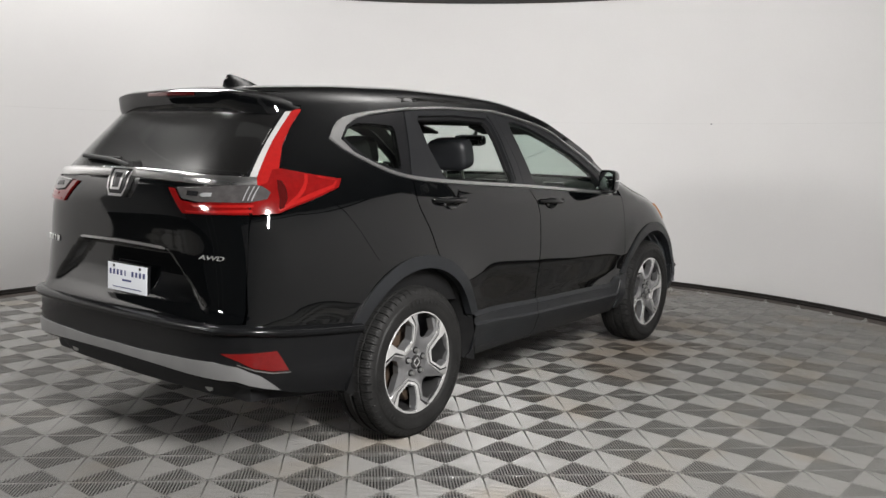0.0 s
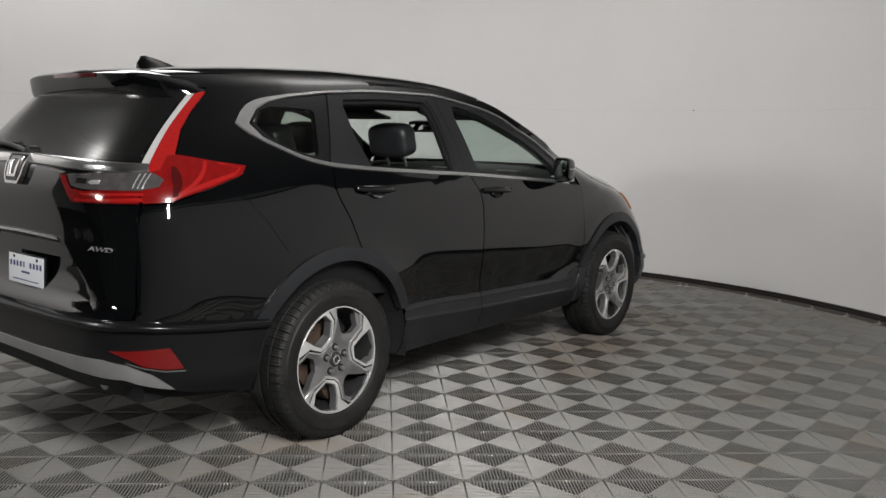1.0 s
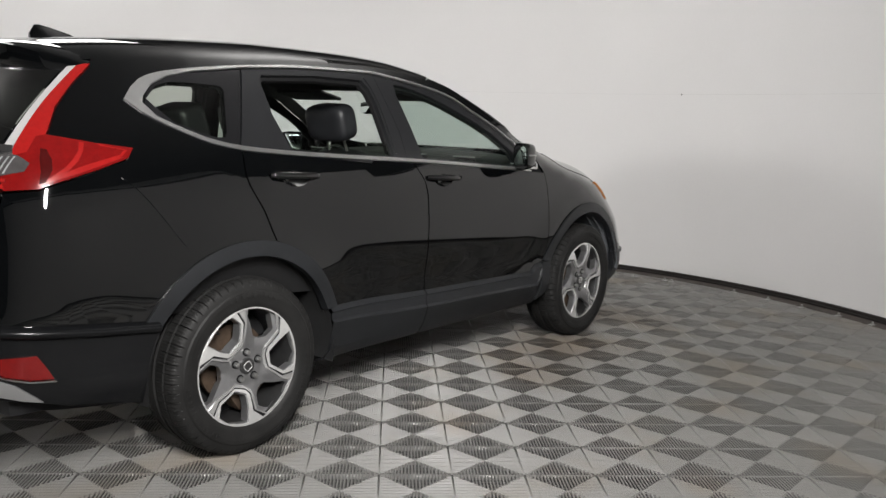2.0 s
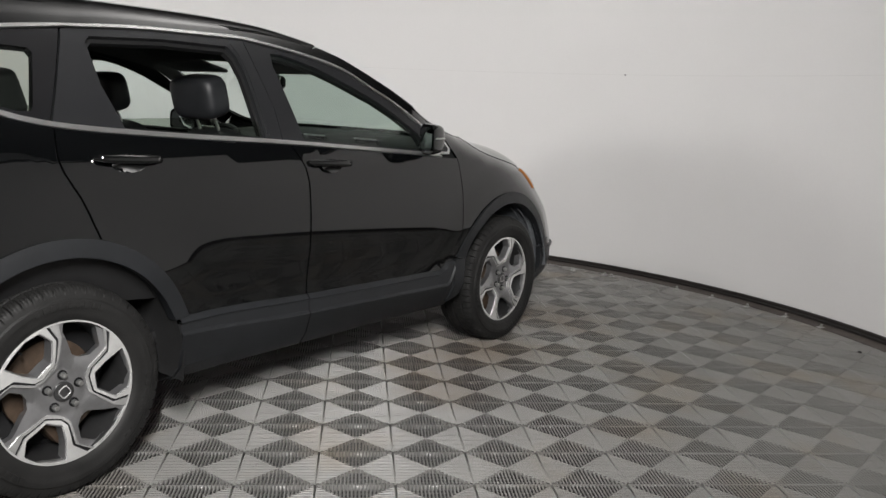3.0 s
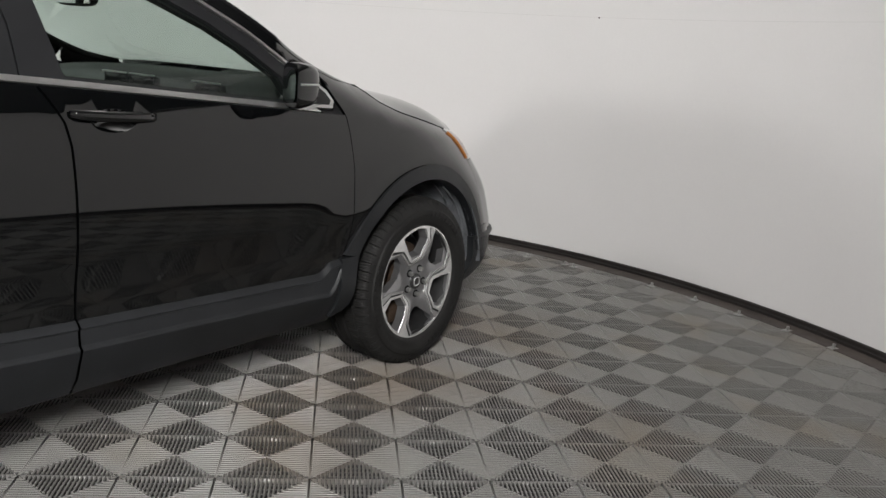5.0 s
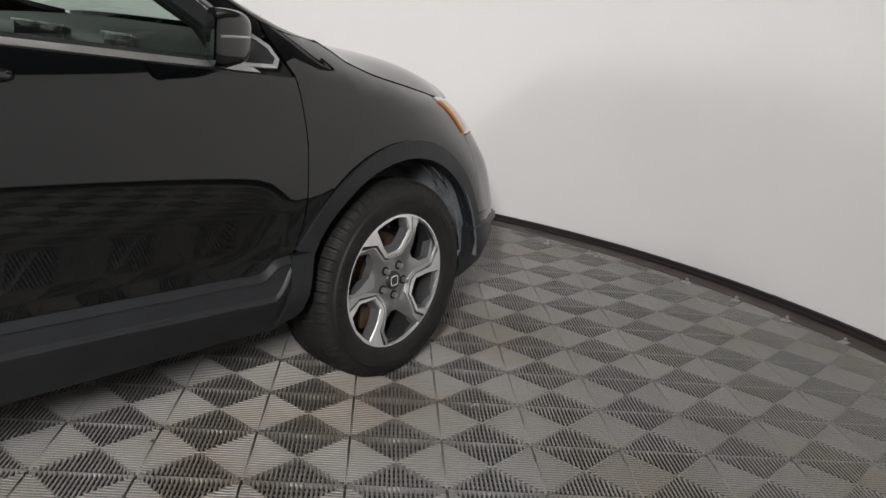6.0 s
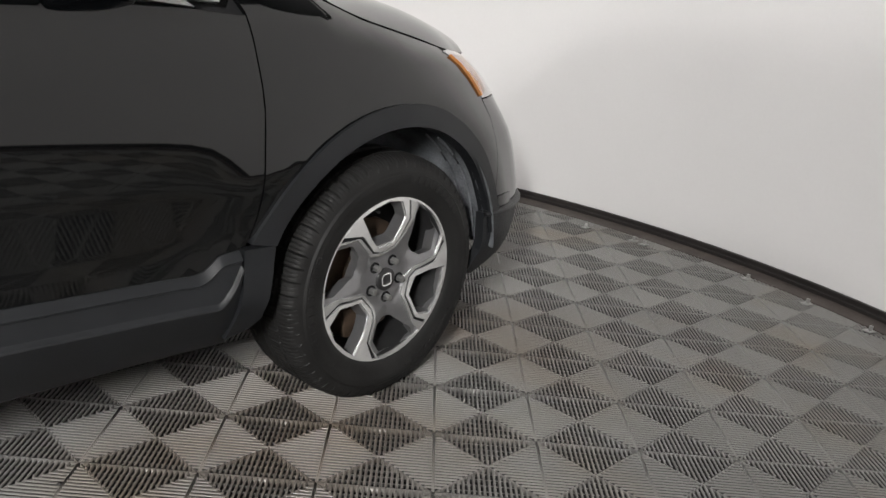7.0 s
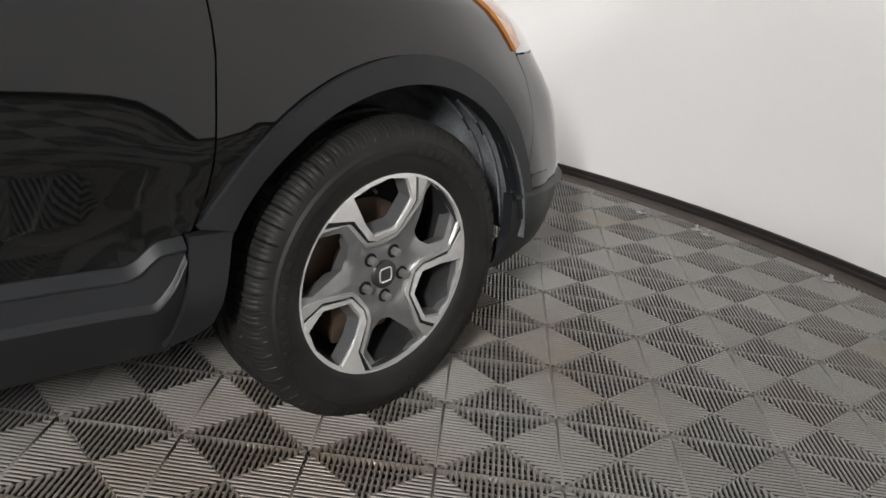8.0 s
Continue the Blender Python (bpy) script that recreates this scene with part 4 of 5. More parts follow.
def bonnet(y, v):
    front = 3.40 - .22 * abs(v) ** 2.5
    yy = 2.36 + (y - 2.36) * (front - 2.36) / (3.40 - 2.36)
    ze = edge_z(yy)
    xe = half_x(yy, ze) if yy < 3.1 else half_x(3.1, edge_z(3.1)) - (yy - 3.1) * .55
    zc = max(bonnet_mid(yy), ze + .01)
    t = 1 - abs(v)
    rise = (1 - (1 - t) ** 5)
    return ((-1 if v > 0 else 1) * xe * abs(v), yy, ze + (zc - ze) * rise)


attach("bonnet", sheet([(2.36, -1), (3.40, -1), (3.40, 1), (2.36, 1)], bonnet, PAINT, .002, .02, .05, 1, "bonnet"), car, "black bonnet")

# ---- nose ----
for s in (1, -1):
    fb = attach("front_bumper", skin([(3.1525, .785), (3.120, .842), (10 - .68, .832), (10 - .45, .85), (10.0, .86), (10.0, .50), (10 - .7, .50), (3.16, .498), (3.125, .50), (3.1285, .55), (3.1345, .60), (3.1495, .70)], PAINT, 0, .02, flip=s, name="front_bumper"), car)
    attach("bumper_cladding", skin([(3.06, .505), (3.13, .498), (10 - .78, .490), (10.0, .49), (10.0, .33), (10 - .70, .34), (3.20, .33), (3.10, .285), (3.045, .295), (3.065, .38)], PLASTIC, .004, .03, flip=s, name="bumper_cladding"), fb, "textured black plastic lower bumper")
    attach("cladding_lip", ledge_strip([(3.06, .503), (3.13, .497), (10 - .78, .489), (10.0, .489)], ((-.004, .010), (.008, .008), (.016, .001), (.016, -.006), (.004, -.012)), PLASTIC, s, "cladding_lip"), fb)
    attach("corner_vent", skin([(3.138, .512), (3.20, .509), (3.26, .507), (3.262, .538), (3.20, .545), (3.145, .547)], GLOSS_BLACK, .003, .006, .02, s, "corner_vent", (), .015), fb, "gloss black insert at the bumper corner")
    attach("front_grille", skin([(10 - .40, .86), (10.0, .87), (10.0, .95), (10 - .40, .93)], GLOSS_BLACK, -.006, .0, flip=s, name="front_grille"), fb)

# ---- tail ----
def tail(xx, z):
    q = body(u_of(-10 + abs(xx), z), z)
    return (math.copysign(q[0], xx) if xx else 0.0, q[1], z)


gate = [(-.73, 1.08), (-.74, .95), (-.745, .80), (-.755, .665), (-.4, .652), (0, .648), (.4, .652), (.755, .665), (.745, .80), (.74, .95), (.73, 1.08), (.64, 1.205), (.3, 1.225), (0, 1.225), (-.3, 1.225), (-.64, 1.205)]


def gate_shape(xx, z):
    """The tailgate's skin with the sunken number plate field."""
    q = tail(xx, z)
    ease = lambda t: (lambda k: k * k * (3 - 2 * k))(min(1, max(0, t)))
    half = .33 + 1.2 * (.935 - z)
    inn = ease((half - abs(xx)) / .07) * ease((.930 - z) / .022) * ease((z - .66) / .16)
    return (q[0], q[1] + .045 * inn, q[2])


tailgate = attach("tailgate", sheet(gate, gate_shape, PAINT, 0, .02, .016, 1, "tailgate"), car, "black tailgate with a sunken number plate field")
window = [(-.655, 1.252), (0, 1.262), (.655, 1.252), (.622, 1.37), (.585, 1.50), (0, 1.525), (-.585, 1.50), (-.622, 1.37)]
attach("rear_window", sheet(window, tail, REAR_GLASS, -.004, 0, .04, 1, "rear_window"), tailgate, "dark tinted rear window")
rim_out = [(-.70, 1.20), (0, 1.215), (.70, 1.20), (.66, 1.36), (.60, 1.53), (0, 1.545), (-.60, 1.53), (-.66, 1.36)]
attach("window_surround", sheet(rim_out, tail, GLOSS_BLACK, -.010, .01, .04, 1, "window_surround", [window]), tailgate)
for s in (1, -1):
    attach("chrome_bar", ledge_strip([(-10 + .70, 1.218), (-10 + .3, 1.234), (-10.0, 1.239)], ((.000, .025), (.009, .024), (.013, .020), (.019, -.010), (.018, -.015), (.012, -.019), (.0, -.020)), POLISHED, s, "chrome_bar"), tailgate, "chrome bar under the rear window")
em = [(-.085, 1.247), (-.072, 1.165), (-.05, 1.133), (.05, 1.133), (.072, 1.165), (.085, 1.247)]
emblem = attach("emblem", sheet(em, tail, POLISHED, .0235, .02, .02, 1, "emblem"), tailgate, "chrome emblem, plain raised shape")
attach("emblem_recess", sheet([(-.070, 1.240), (-.060, 1.170), (-.042, 1.144), (.042, 1.144), (.060, 1.170), (.070, 1.240)], tail, GLOSS_BLACK, .0255, 0, .02, 1, "emblem_recess"), emblem)
attach("emblem_shape", sheet([(-.046, 1.232), (-.036, 1.158), (.036, 1.158), (.046, 1.232)], tail, POLISHED, .030, .006, .02, 1, "emblem_shape", [[(-.030, 1.222), (-.022, 1.168), (.022, 1.168), (.030, 1.222)]]), emblem)
lipbar = [(-.318, .930), (0, .936), (.318, .930), (.332, .936), (.30, .9425), (0, .947), (-.30, .9425), (-.332, .936)]
attach("plate_lip", sheet(lipbar, tail, POLISHED, .008, .012, .02, 1, "plate_lip"), tailgate, "thin bright lip over the plate field")
attach("rear_reflector_seam", sheet([(-.755, .648), (.755, .648), (.755, .656), (-.755, .656)], tail, DARK, -.012, 0, .05, 1, "rear_reflector_seam"), tailgate)


def on_tail(xx, z, off):
    """A place on the tail and the turn that lays a flat thing onto it."""
    a, b, c = Vector(tail(xx, z)), Vector(tail(xx + .01, z)), Vector(tail(xx, z + .01))
    ex = (b - a).normalized()
    n = ex.cross((c - a)).normalized()
    up = n.cross(ex)
    return Matrix.Translation(a + n * off) @ Matrix((ex, up, n)).transposed().to_4x4()


plate_m = on_tail(.018, .757, -.020)


def flat_on(m, size, where, bevel=.001):
    b = block(size, where, bevel)
    bmesh.ops.transform(b, matrix=m, verts=b.verts)
    return b


holder = part("number_plate", flat_on(plate_m, (.325, .172, .008), (0, -.003, .004), .003), GLOSS_BLACK, tailgate, "white dealer plate in a black frame")
part("plate_face", flat_on(plate_m, (.300, .146, .003), (0, .003, .0095)), WHITE_PLATE, holder, "white enamel plate")
for k in range(10):
    wide = .015 if k != 4 else .009
    if k == 5:
        continue
    part("print_bar", flat_on(plate_m, (wide, .023, .001), (-.128 + k * .0285, .036, .0114), 0), BLUE_INK, holder)
part("print_bar", flat_on(plate_m, (.070, .009, .001), (0, .004, .0114), 0), BLUE_INK, holder)
part("print_bar", flat_on(plate_m, (.22, .004, .001), (0, -.030, .0114), 0), BLUE_INK, holder)
part("frame_bar", flat_on(plate_m, (.20, .022, .006), (0, -.058, .012), .001), GLOSS_BLACK, holder)
for k in (-1, 1):
    part("screw", flat_on(plate_m, (.012, .012, .006), (k * .10, .064, .011), .002), GLOSS_BLACK, holder)


def raised_word(word, height, m, name, parent, label):
    data = bpy.data.curves.new(name, "FONT")
    data.body, data.size, data.extrude, data.align_x = word, height * 1.4, .002, "CENTER"
    data.shear = 0.25
    tmp = bpy.data.objects.new("tmp_word", data)
    scene.collection.objects.link(tmp)
    bpy.context.view_layer.update()
    me = bpy.data.meshes.new_from_object(tmp.evaluated_get(bpy.context.evaluated_depsgraph_get()))
    bpy.data.objects.remove(tmp)
    me.transform(m @ Matrix.Diagonal((2.0, 1, 1, 1)))
    me.materials.clear()
    me.materials.append(STEEL)
    return attach(name, me, parent, label)


raised_word("AWD", .0185, on_tail(.60, .909, .004), "drive_badge", tailgate, "raised chrome letters AWD")
for k, w in enumerate((.032, .030, .010, .032)):
    part("model_badge", flat_on(on_tail(-.60, .905, .003), (w * .8, .028, .004), (-.06 + k * .038, 0, 0), .001), CHROME, tailgate)
# wiper
wp = [Vector(tail(xx, z)) + Vector((0, -.022, .006)) for xx, z in ((.02, 1.262), (-.06, 1.275), (-.16, 1.285), (-.30, 1.293), (-.40, 1.295))]
wiper = part("rear_wiper", rod(wp, .010, 8), CABIN, tailgate, "black rear wiper resting low on the glass")
part("wiper_hub", drum(.028, .05, tail(.03, 1.262), "y", 20, .006), CABIN, wiper)
part("wiper_blade", rod([Vector(tail(xx, 1.298)) + Vector((0, -.012, 0)) for xx in (-.10, -.25, -.42)], .007, 6), RUBBER, wiper)

# rear spoiler over the window
sp_top = curve((0, 1.616), (.35, 1.608), (.48, 1.590), (.56, 1.560), (.605, 1.532))
sp_end = curve((0, -.695), (.3, -.69), (.44, -.672), (.53, -.615), (.605, -.50))
vs, fs = [], []
NS = 40
for k in range(NS + 1):
    xx = -.605 + 1.21 * k / NS
    a = abs(xx)
    zt, ye = sp_top(a), sp_end(a)
    y_in = -.40
    z_in = crown_full(-.42, -(1 - 0.0) * min(.999, a / half_x(-.42, rail(-.42))))[2] + .002 if a < .585 else zt + .006
    prof = [(y_in, z_in), ((y_in + ye) / 2, (z_in + zt) / 2 + .001), (ye + .02, zt - .004), (ye, zt - .014), (ye + .006, zt - .065), (ye + .026, zt - .115), (ye + .055, zt - .130), (-.50, zt - .06)]
    vs += [(xx, py, pz) for py, pz in prof]
m8 = 8
for k in range(NS):
    for i in range(m8):
        a, b = k * m8 + i, k * m8 + (i + 1) % m8
        fs.append((a, a + m8, b + m8, b))
fs += [tuple(range(m8))[::-1], tuple(range(NS * m8, NS * m8 + m8))]
spoiler = attach("rear_spoiler", sharp(mesh_of("rear_spoiler", vs, fs, PAINT), 50), tailgate, "gloss black roof spoiler")
part("brake_lamp", block((.34, .012, .018), (0, sp_end(0) + .002, sp_top(0) - .026), .004), SMOKED_RED, spoiler, "red high brake lamp strip")
# fin aerial
fin = bmesh.new()
base_y = -.30
secs = []
for k in range(11):
    t = k / 10
    yy = base_y - .09 + .20 * t
    h = .068 * (1 - t) ** 0.75 if t > .12 else .068 * (.35 + .65 * t / .12) * (1 - t) ** .75
    w = .032 * math.sin(math.pi * min(1, .15 + .8 * (1 - t))) ** .6 + .004
    zb = ridge(yy) - .002
    secs.append([fin.verts.new((px, yy, zb + pz)) for px, pz in ((-w, 0), (-w * .55, h * .45), (-.006, h * .93), (0, h), (.006, h * .93), (w * .55, h * .45), (w, 0))])
for a, b in zip(secs, secs[1:]):
    for i in range(6):
        fin.faces.new((a[i], a[i + 1], b[i + 1], b[i]))
fin.faces.new(secs[0]); fin.faces.new(secs[-1])
bmesh.ops.recalc_face_normals(fin, faces=fin.faces[:])
part("fin_aerial", fin, PAINT, car, "black shark fin aerial")

# rear bumper, wrapped round the tail
half_top = [(-.389, .602), (-.60, .616), (-.80, .635), (-10 + .765, .650), (-10 + .4, .642), (-10.0, .640)]
half_low = [(-10.0, .445), (-10 + .45, .440), (-10 + .70, .432), (-.80, .39), (-.70, .362), (-.55, .345), (-.452, .322)]
for s in (1, -1):
    arch_b = arc(*RW, .455, 184, 150, 10)
    bumper = attach("rear_bumper", skin(half_top + half_low + arch_b, BUMPER, .010, .03, .035, s, "rear_bumper"), car, "dark plastic rear bumper")
    rim = [(-.40, .606), (-.60, .619), (-.80, .638), (-10 + .765, .650), (-10 + .4, .644), (-10.0, .642)]
    attach("bumper_shelf", ledge_strip(rim, ((-.012, .012), (.004, .011), (.028, .004), (.036, -.003), (.037, -.012), (.030, -.022), (.008, -.034)), BUMPER, s, "bumper_shelf"), bumper, "rounded upper edge of the bumper")
    silver = [(-10.0, .495), (-10 + .20, .494), (-10 + .45, .503), (-10 + .66, .510), (-10 + .745, .494), (-.86, .455), (-.785, .392), (-.84, .404), (-10 + .735, .440), (-10 + .60, .447), (-10 + .35, .452), (-10.0, .455)]
    attach("skid_plate", skin(silver, SKID, .018, .04, .03, s, "skid_plate"), bumper, "silver painted skid plate")
    red = [(-10 + .690, .548), (-10 + .745, .549), (-.80, .552), (-.775, .510), (-.753, .466), (-.82, .471), (-.88, .488), (-10 + .745, .520)]
    attach("reflector_rim", ledge_strip([(-10 + .742, .507), (-.88, .482), (-.82, .465), (-.748, .460)], ((.010, .004), (.022, .002), (.022, -.003), (.010, -.005)), POLISHED, s, "reflector_rim"), bumper)
    attach("reflector", skin(red, DEEP_RED, .017, .012, .02, s, "reflector", (), .015), bumper, "red bumper reflector")
    tray = [(-10.0, .40), (-10 + .70, .40), (-.80, .40), (-.45, .31), (-.42, .25), (-.8, .30), (-10 + .6, .29), (-10.0, .28)]
    attach("under_tray", skin(tray, DARK, -.06, 0, .05, s, "under_tray"), bumper)
    part("exhaust_tip", drum(.028, .14, (s * .52, -.83, .372), "y", 24, .004), STEEL, car, "dull steel exhaust tip")

# underside
part("underbody", join(block((1.36, 2.1, .12), (0, 1.33, .27), .02), block((1.0, 4.1, .14), (0, 1.33, .34), .02), block((1.5, .5, .2), (0, -.62, .42), .04)), DARK, car, "black underbody")
part("axle_beam", rod([(-.7, 0, .33), (.7, 0, .33)], .035, 10), DARK, car)
part("axle_beam", rod([(-.7, 2.66, .33), (.7, 2.66, .33)], .03, 10), DARK, car)


# ---- wheels ----
def lathe(profile, steps, colour, name, shape=None):
    """Turns a profile of (x, radius) about the x axis."""
    vs, fs, m = [], [], len(profile)
    for k in range(steps):
        a = 2 * math.pi * k / steps
        for i, (px, r) in enumerate(profile):
            rr = r + (shape(i, k) if shape else 0)
            vs.append((px, rr * math.cos(a), rr * math.sin(a)))
    for k in range(steps):
        n = (k + 1) % steps
        for i in range(m - 1):
            fs.append((k * m + i, n * m + i, n * m + i + 1, k * m + i + 1))
    return mesh_of(name, vs, fs, colour)


def face_depth(r):
    """How far the wheel's face stands out, over the radius."""
    return curve((0, -.006), (.05, -.006), (.075, -.007), (.10, .000), (.13, .006), (.19, .009), (.225, .008), (.246, .007))(r)


def disc_face(u, v):
    return (face_depth(math.hypot(u, v)), u, v)


def grey_face(u, v):
    """The painted face: it slopes down towards the openings between the brackets."""
    r = math.hypot(u, v)
    a = (math.degrees(math.atan2(v, u)) + 120) % 120 - 60
    dip = max(0, 1 - abs(a) / 27) * min(1, max(0, (r - .080) / .05))
    return (face_depth(r) - .020 * dip, u, v)


def polar(pts, centre):
    return [(r * math.cos(radians(centre + a)), r * math.sin(radians(centre + a))) for r, a in pts]


def smooth_loop(pts, cut=.16):
    out = []
    n = len(pts)
    for i in range(n):
        p, a, b = pts[i], pts[i - 1], pts[(i + 1) % n]
        p0 = (p[0] + (a[0] - p[0]) * cut, p[1] + (a[1] - p[1]) * cut)
        p1 = (p[0] + (b[0] - p[0]) * cut, p[1] + (b[1] - p[1]) * cut)
        q = (.25 * p0[0] + .5 * p[0] + .25 * p1[0], .25 * p0[1] + .5 * p[1] + .25 * p1[1])
        out += [p0, q, p1]
    return out


# openings and lines of the wheel's face, in (radius, degrees); the pattern comes round three times
U_OPEN = [(.234, 23), (.163, 23), (.112, 17.5), (.112, -13.5), (.187, -23.5), (.232, -15), (.2365, -2), (.233, 11)]
V_OPEN = [(.234, 24), (.2365, 10), (.233, -7), (.186, -19), (.140, -16), (.122, -5), (.125, 8), (.168, 19), (.207, 25)]
GROOVE_LINE = [(.240, 43.5), (.188, 30.5), (.114, 27), (.095, 15), (.104, -17.5), (.185, -27.5), (.240, -21.5)]
BAND_LINE = [(.240, 48.5), (.193, 35), (.106, 33), (.082, 18), (.089, -20), (.190, -32.5), (.240, -30.5)]
FACE_X = .094

TREAD = [(-.118, .250), (-.122, .290), (-.116, .330), (-.104, .350), (-.095, .356), (-.062, .3615), (-.060, .354), (-.052, .354), (-.050, .362), (-.012, .3625), (-.010, .354), (.010, .354),
         (.012, .3625), (.050, .362), (.052, .354), (.060, .354), (.062, .3615), (.088, .358), (.100, .351), (.107, .342), (.111, .330), (.114, .318), (.1195, .312), (.1205, .300), (.1195, .290),
         (.117, .284), (.1165, .270), (.113, .258), (.109, .250), (.103, .243)]


def tread_cut(i, k):
    if TREAD[i][1] < .340:
        return 0.0
    if i in (6, 7, 10, 11, 14, 15) or 6 <= i <= 12:
        return 0.0
    return (-.009, 0, 0, 0, -.002, 0, 0, 0, -.002, 0, 0, 0)[k % 12]


def build_wheel(parent):
    hub = attach("wheel", lathe([(-.09, .236), (-.085, .228), (-.05, .222), (.055, .226), (.085, .234), (.100, .240), (.104, .2455), (.098, .249)], 72, ALLOY_GREY, "wheel"), parent, "silver and grey alloy wheel with black tyre")
    tyre = attach("tyre", sharp(lathe(TREAD, 720, RUBBER, "tyre", tread_cut), 26), hub, "black all-season tyre, dusty tread")
    circle = lambda r: [(r * math.cos(2 * math.pi * k / 72), r * math.sin(2 * math.pi * k / 72)) for k in range(72)]

    def on_face(outline, mat, lift, depth, name, label, holes=(), face=disc_face, step=.012):
        me = sheet(outline, face, mat, lift, depth, step, 1, name, holes)
        me.transform(Matrix.Translation((FACE_X, 0, 0)))
        return attach(name, me, hub, label)

    holes = []
    for q in range(3):
        holes.append(smooth_loop(polar([(r + (.004 if r < .15 else 0), a * .95) for r, a in U_OPEN], 120 * q), .08))
        holes.append(smooth_loop(polar(V_OPEN, 120 * q - 60), .10))
    on_face(circle(.242), ALLOY_MID, -.004, .040, "rim_face", "satin grey wheel face with six openings", holes, grey_face, .011)
    on_face(circle(.2445), ALLOY, .002, .014, "rim_lip", "bright machined rim lip", [circle(.2375)])
    # bright machined brackets round every second opening, a dark groove line outside each, and a bright band beyond it
    for q in range(3):
        c = 120 * q
        inner = [(r + (.0012 if r < .15 else 0), a * .965) for r, a in GROOVE_LINE]
        rim_arc = [(.2385, -20.5 + 63 * k / 14) for k in range(1, 14)]
        on_face(smooth_loop(polar(inner, c), .06)[1:-1] + polar(rim_arc, c), ALLOY, .0030, .012, "spoke_bracket", "bright machined spoke bracket", [smooth_loop(polar(U_OPEN, c), .08)])
        outer = [(r - (.0030 if r < .15 else 0), a * 1.045 + (.6 if a > 0 else -.6)) for r, a in GROOVE_LINE]
        on_face(smooth_loop(polar(outer, c), .06)[1:-1] + smooth_loop(polar(inner, c), .06)[1:-1][::-1], GROOVE, -.0015, 0, "spoke_groove", "dark groove beside the machined bracket")
        on_face(smooth_loop(polar(BAND_LINE, c), .06)[1:-1] + smooth_loop(polar(outer, c), .06)[1:-1][::-1], ALLOY_BAND, .0022, .010, "spoke_band", "bright chamfered band beside the groove")
    part("centre_cap", drum(.034, .022, (FACE_X - .012, 0, 0), "x", 36, .004), ALLOY_GREY, hub, "grey centre cap with a raised emblem")
    square = [(FACE_X + .0005, .017 * math.copysign(abs(math.cos(a)) ** .45, math.cos(a)), .017 * math.copysign(abs(math.sin(a)) ** .45, math.sin(a))) for a in [2 * math.pi * q / 28 for q in range(29)]]
    part("cap_emblem", rod(square, .0022, 6), ALLOY, hub, "plain raised square emblem")
    for k in range(5):
        a = radians(72 * k + 38)
        part("lug_recess", drum(.0165, .006, (FACE_X - .0115, .0572 * math.cos(a), .0572 * math.sin(a)), "x", 20), GROOVE, hub)
        part("lug_nut", drum(.0115, .030, (FACE_X - .005, .0572 * math.cos(a), .0572 * math.sin(a)), "x", 6, .003, .0095), STEEL, hub)
    part("brake_disc", join(drum(.158, .022, (-.015, 0, 0), "x", 48, .003), drum(.080, .05, (.0, 0, 0), "x", 32, .004)), RUST, hub, "rust-tinged steel brake disc")
    part("brake_caliper", block((.09, .10, .17), (-.012, -.125, .03), .018), RUST, hub)
    part("inner_drum", drum(.228, .02, (-.075, 0, 0), "x", 48), DARK, hub)
    part("valve", rod([(.075, .214, .02), (.095, .208, .02)], .004, 8), CABIN, hub)
    # raised lettering on the tyre wall, kept as plain bars
    for start, count, size in ((60, 11, 5.0), (190, 9, 5.4), (300, 9, 5.4)):
        for k in range(count):
            a = radians(start + size * k)
            r = .297
            b = block((.004, .015, .020), (0, 0, 0), .001)
            bmesh.ops.transform(b, matrix=Matrix.Translation((.1200, r * math.cos(a), r * math.sin(a))) @ Matrix.Rotation(a - math.pi / 2, 4, "X"), verts=b.verts)
            part("sidewall_bar", b, RUBBER, tyre)
    return hub


wheel_rear = build_wheel(car)
WX = .800
wheel_rear.matrix_basis = pose(WX + .015, RW[0], RW[1], 125.5)
copy_thing(wheel_rear, pose(WX, FW[0], FW[1], 98))
copy_thing(wheel_rear, pose(-WX - .01, RW[0], RW[1], 20, 0, 180))
copy_thing(wheel_rear, pose(-WX, FW[0], FW[1], 50, 0, 180))

# ---- cabin ----
part("cabin_floor", join(block((1.5, 2.7, .06), (0, 1.1, .42), .02), block((1.46, .05, .5), (0, -.25, .66), .01), block((1.5, .7, .05), (0, -.5, .78), .01)), CABIN, car)
for s in (1, -1):
    attach("door_lining", skin([(-.5, .6), (2.05, .6), (2.05, 1.065), (1.0, 1.135), (.15, 1.19), (-.2, 1.23), (-.4, 1.24)], CABIN, -.075, .0, .1, s, "door_lining"), car)
    part("door_cap", rod([(s * (half_x(y, belt(y)) - .055), y, belt(y) - .045) for y in (-.1, .3, .7, 1.1, 1.5, 1.95)], .028, 8), CABIN, car)


def cushion(size, centre, round_by, turn=None):
    bm = bmesh.new()
    bmesh.ops.create_icosphere(bm, subdivisions=4, radius=1)
    n = round_by
    for v in bm.verts:
        p = (abs(v.co.x) ** n + abs(v.co.y) ** n + abs(v.co.z) ** n) ** (1 / n)
        v.co = Vector((v.co.x / p * size[0] / 2, v.co.y / p * size[1] / 2, v.co.z / p * size[2] / 2))
    if turn is not None:
        bmesh.ops.transform(bm, matrix=turn, verts=bm.verts)
    bmesh.ops.translate(bm, vec=centre, verts=bm.verts)
    return bm


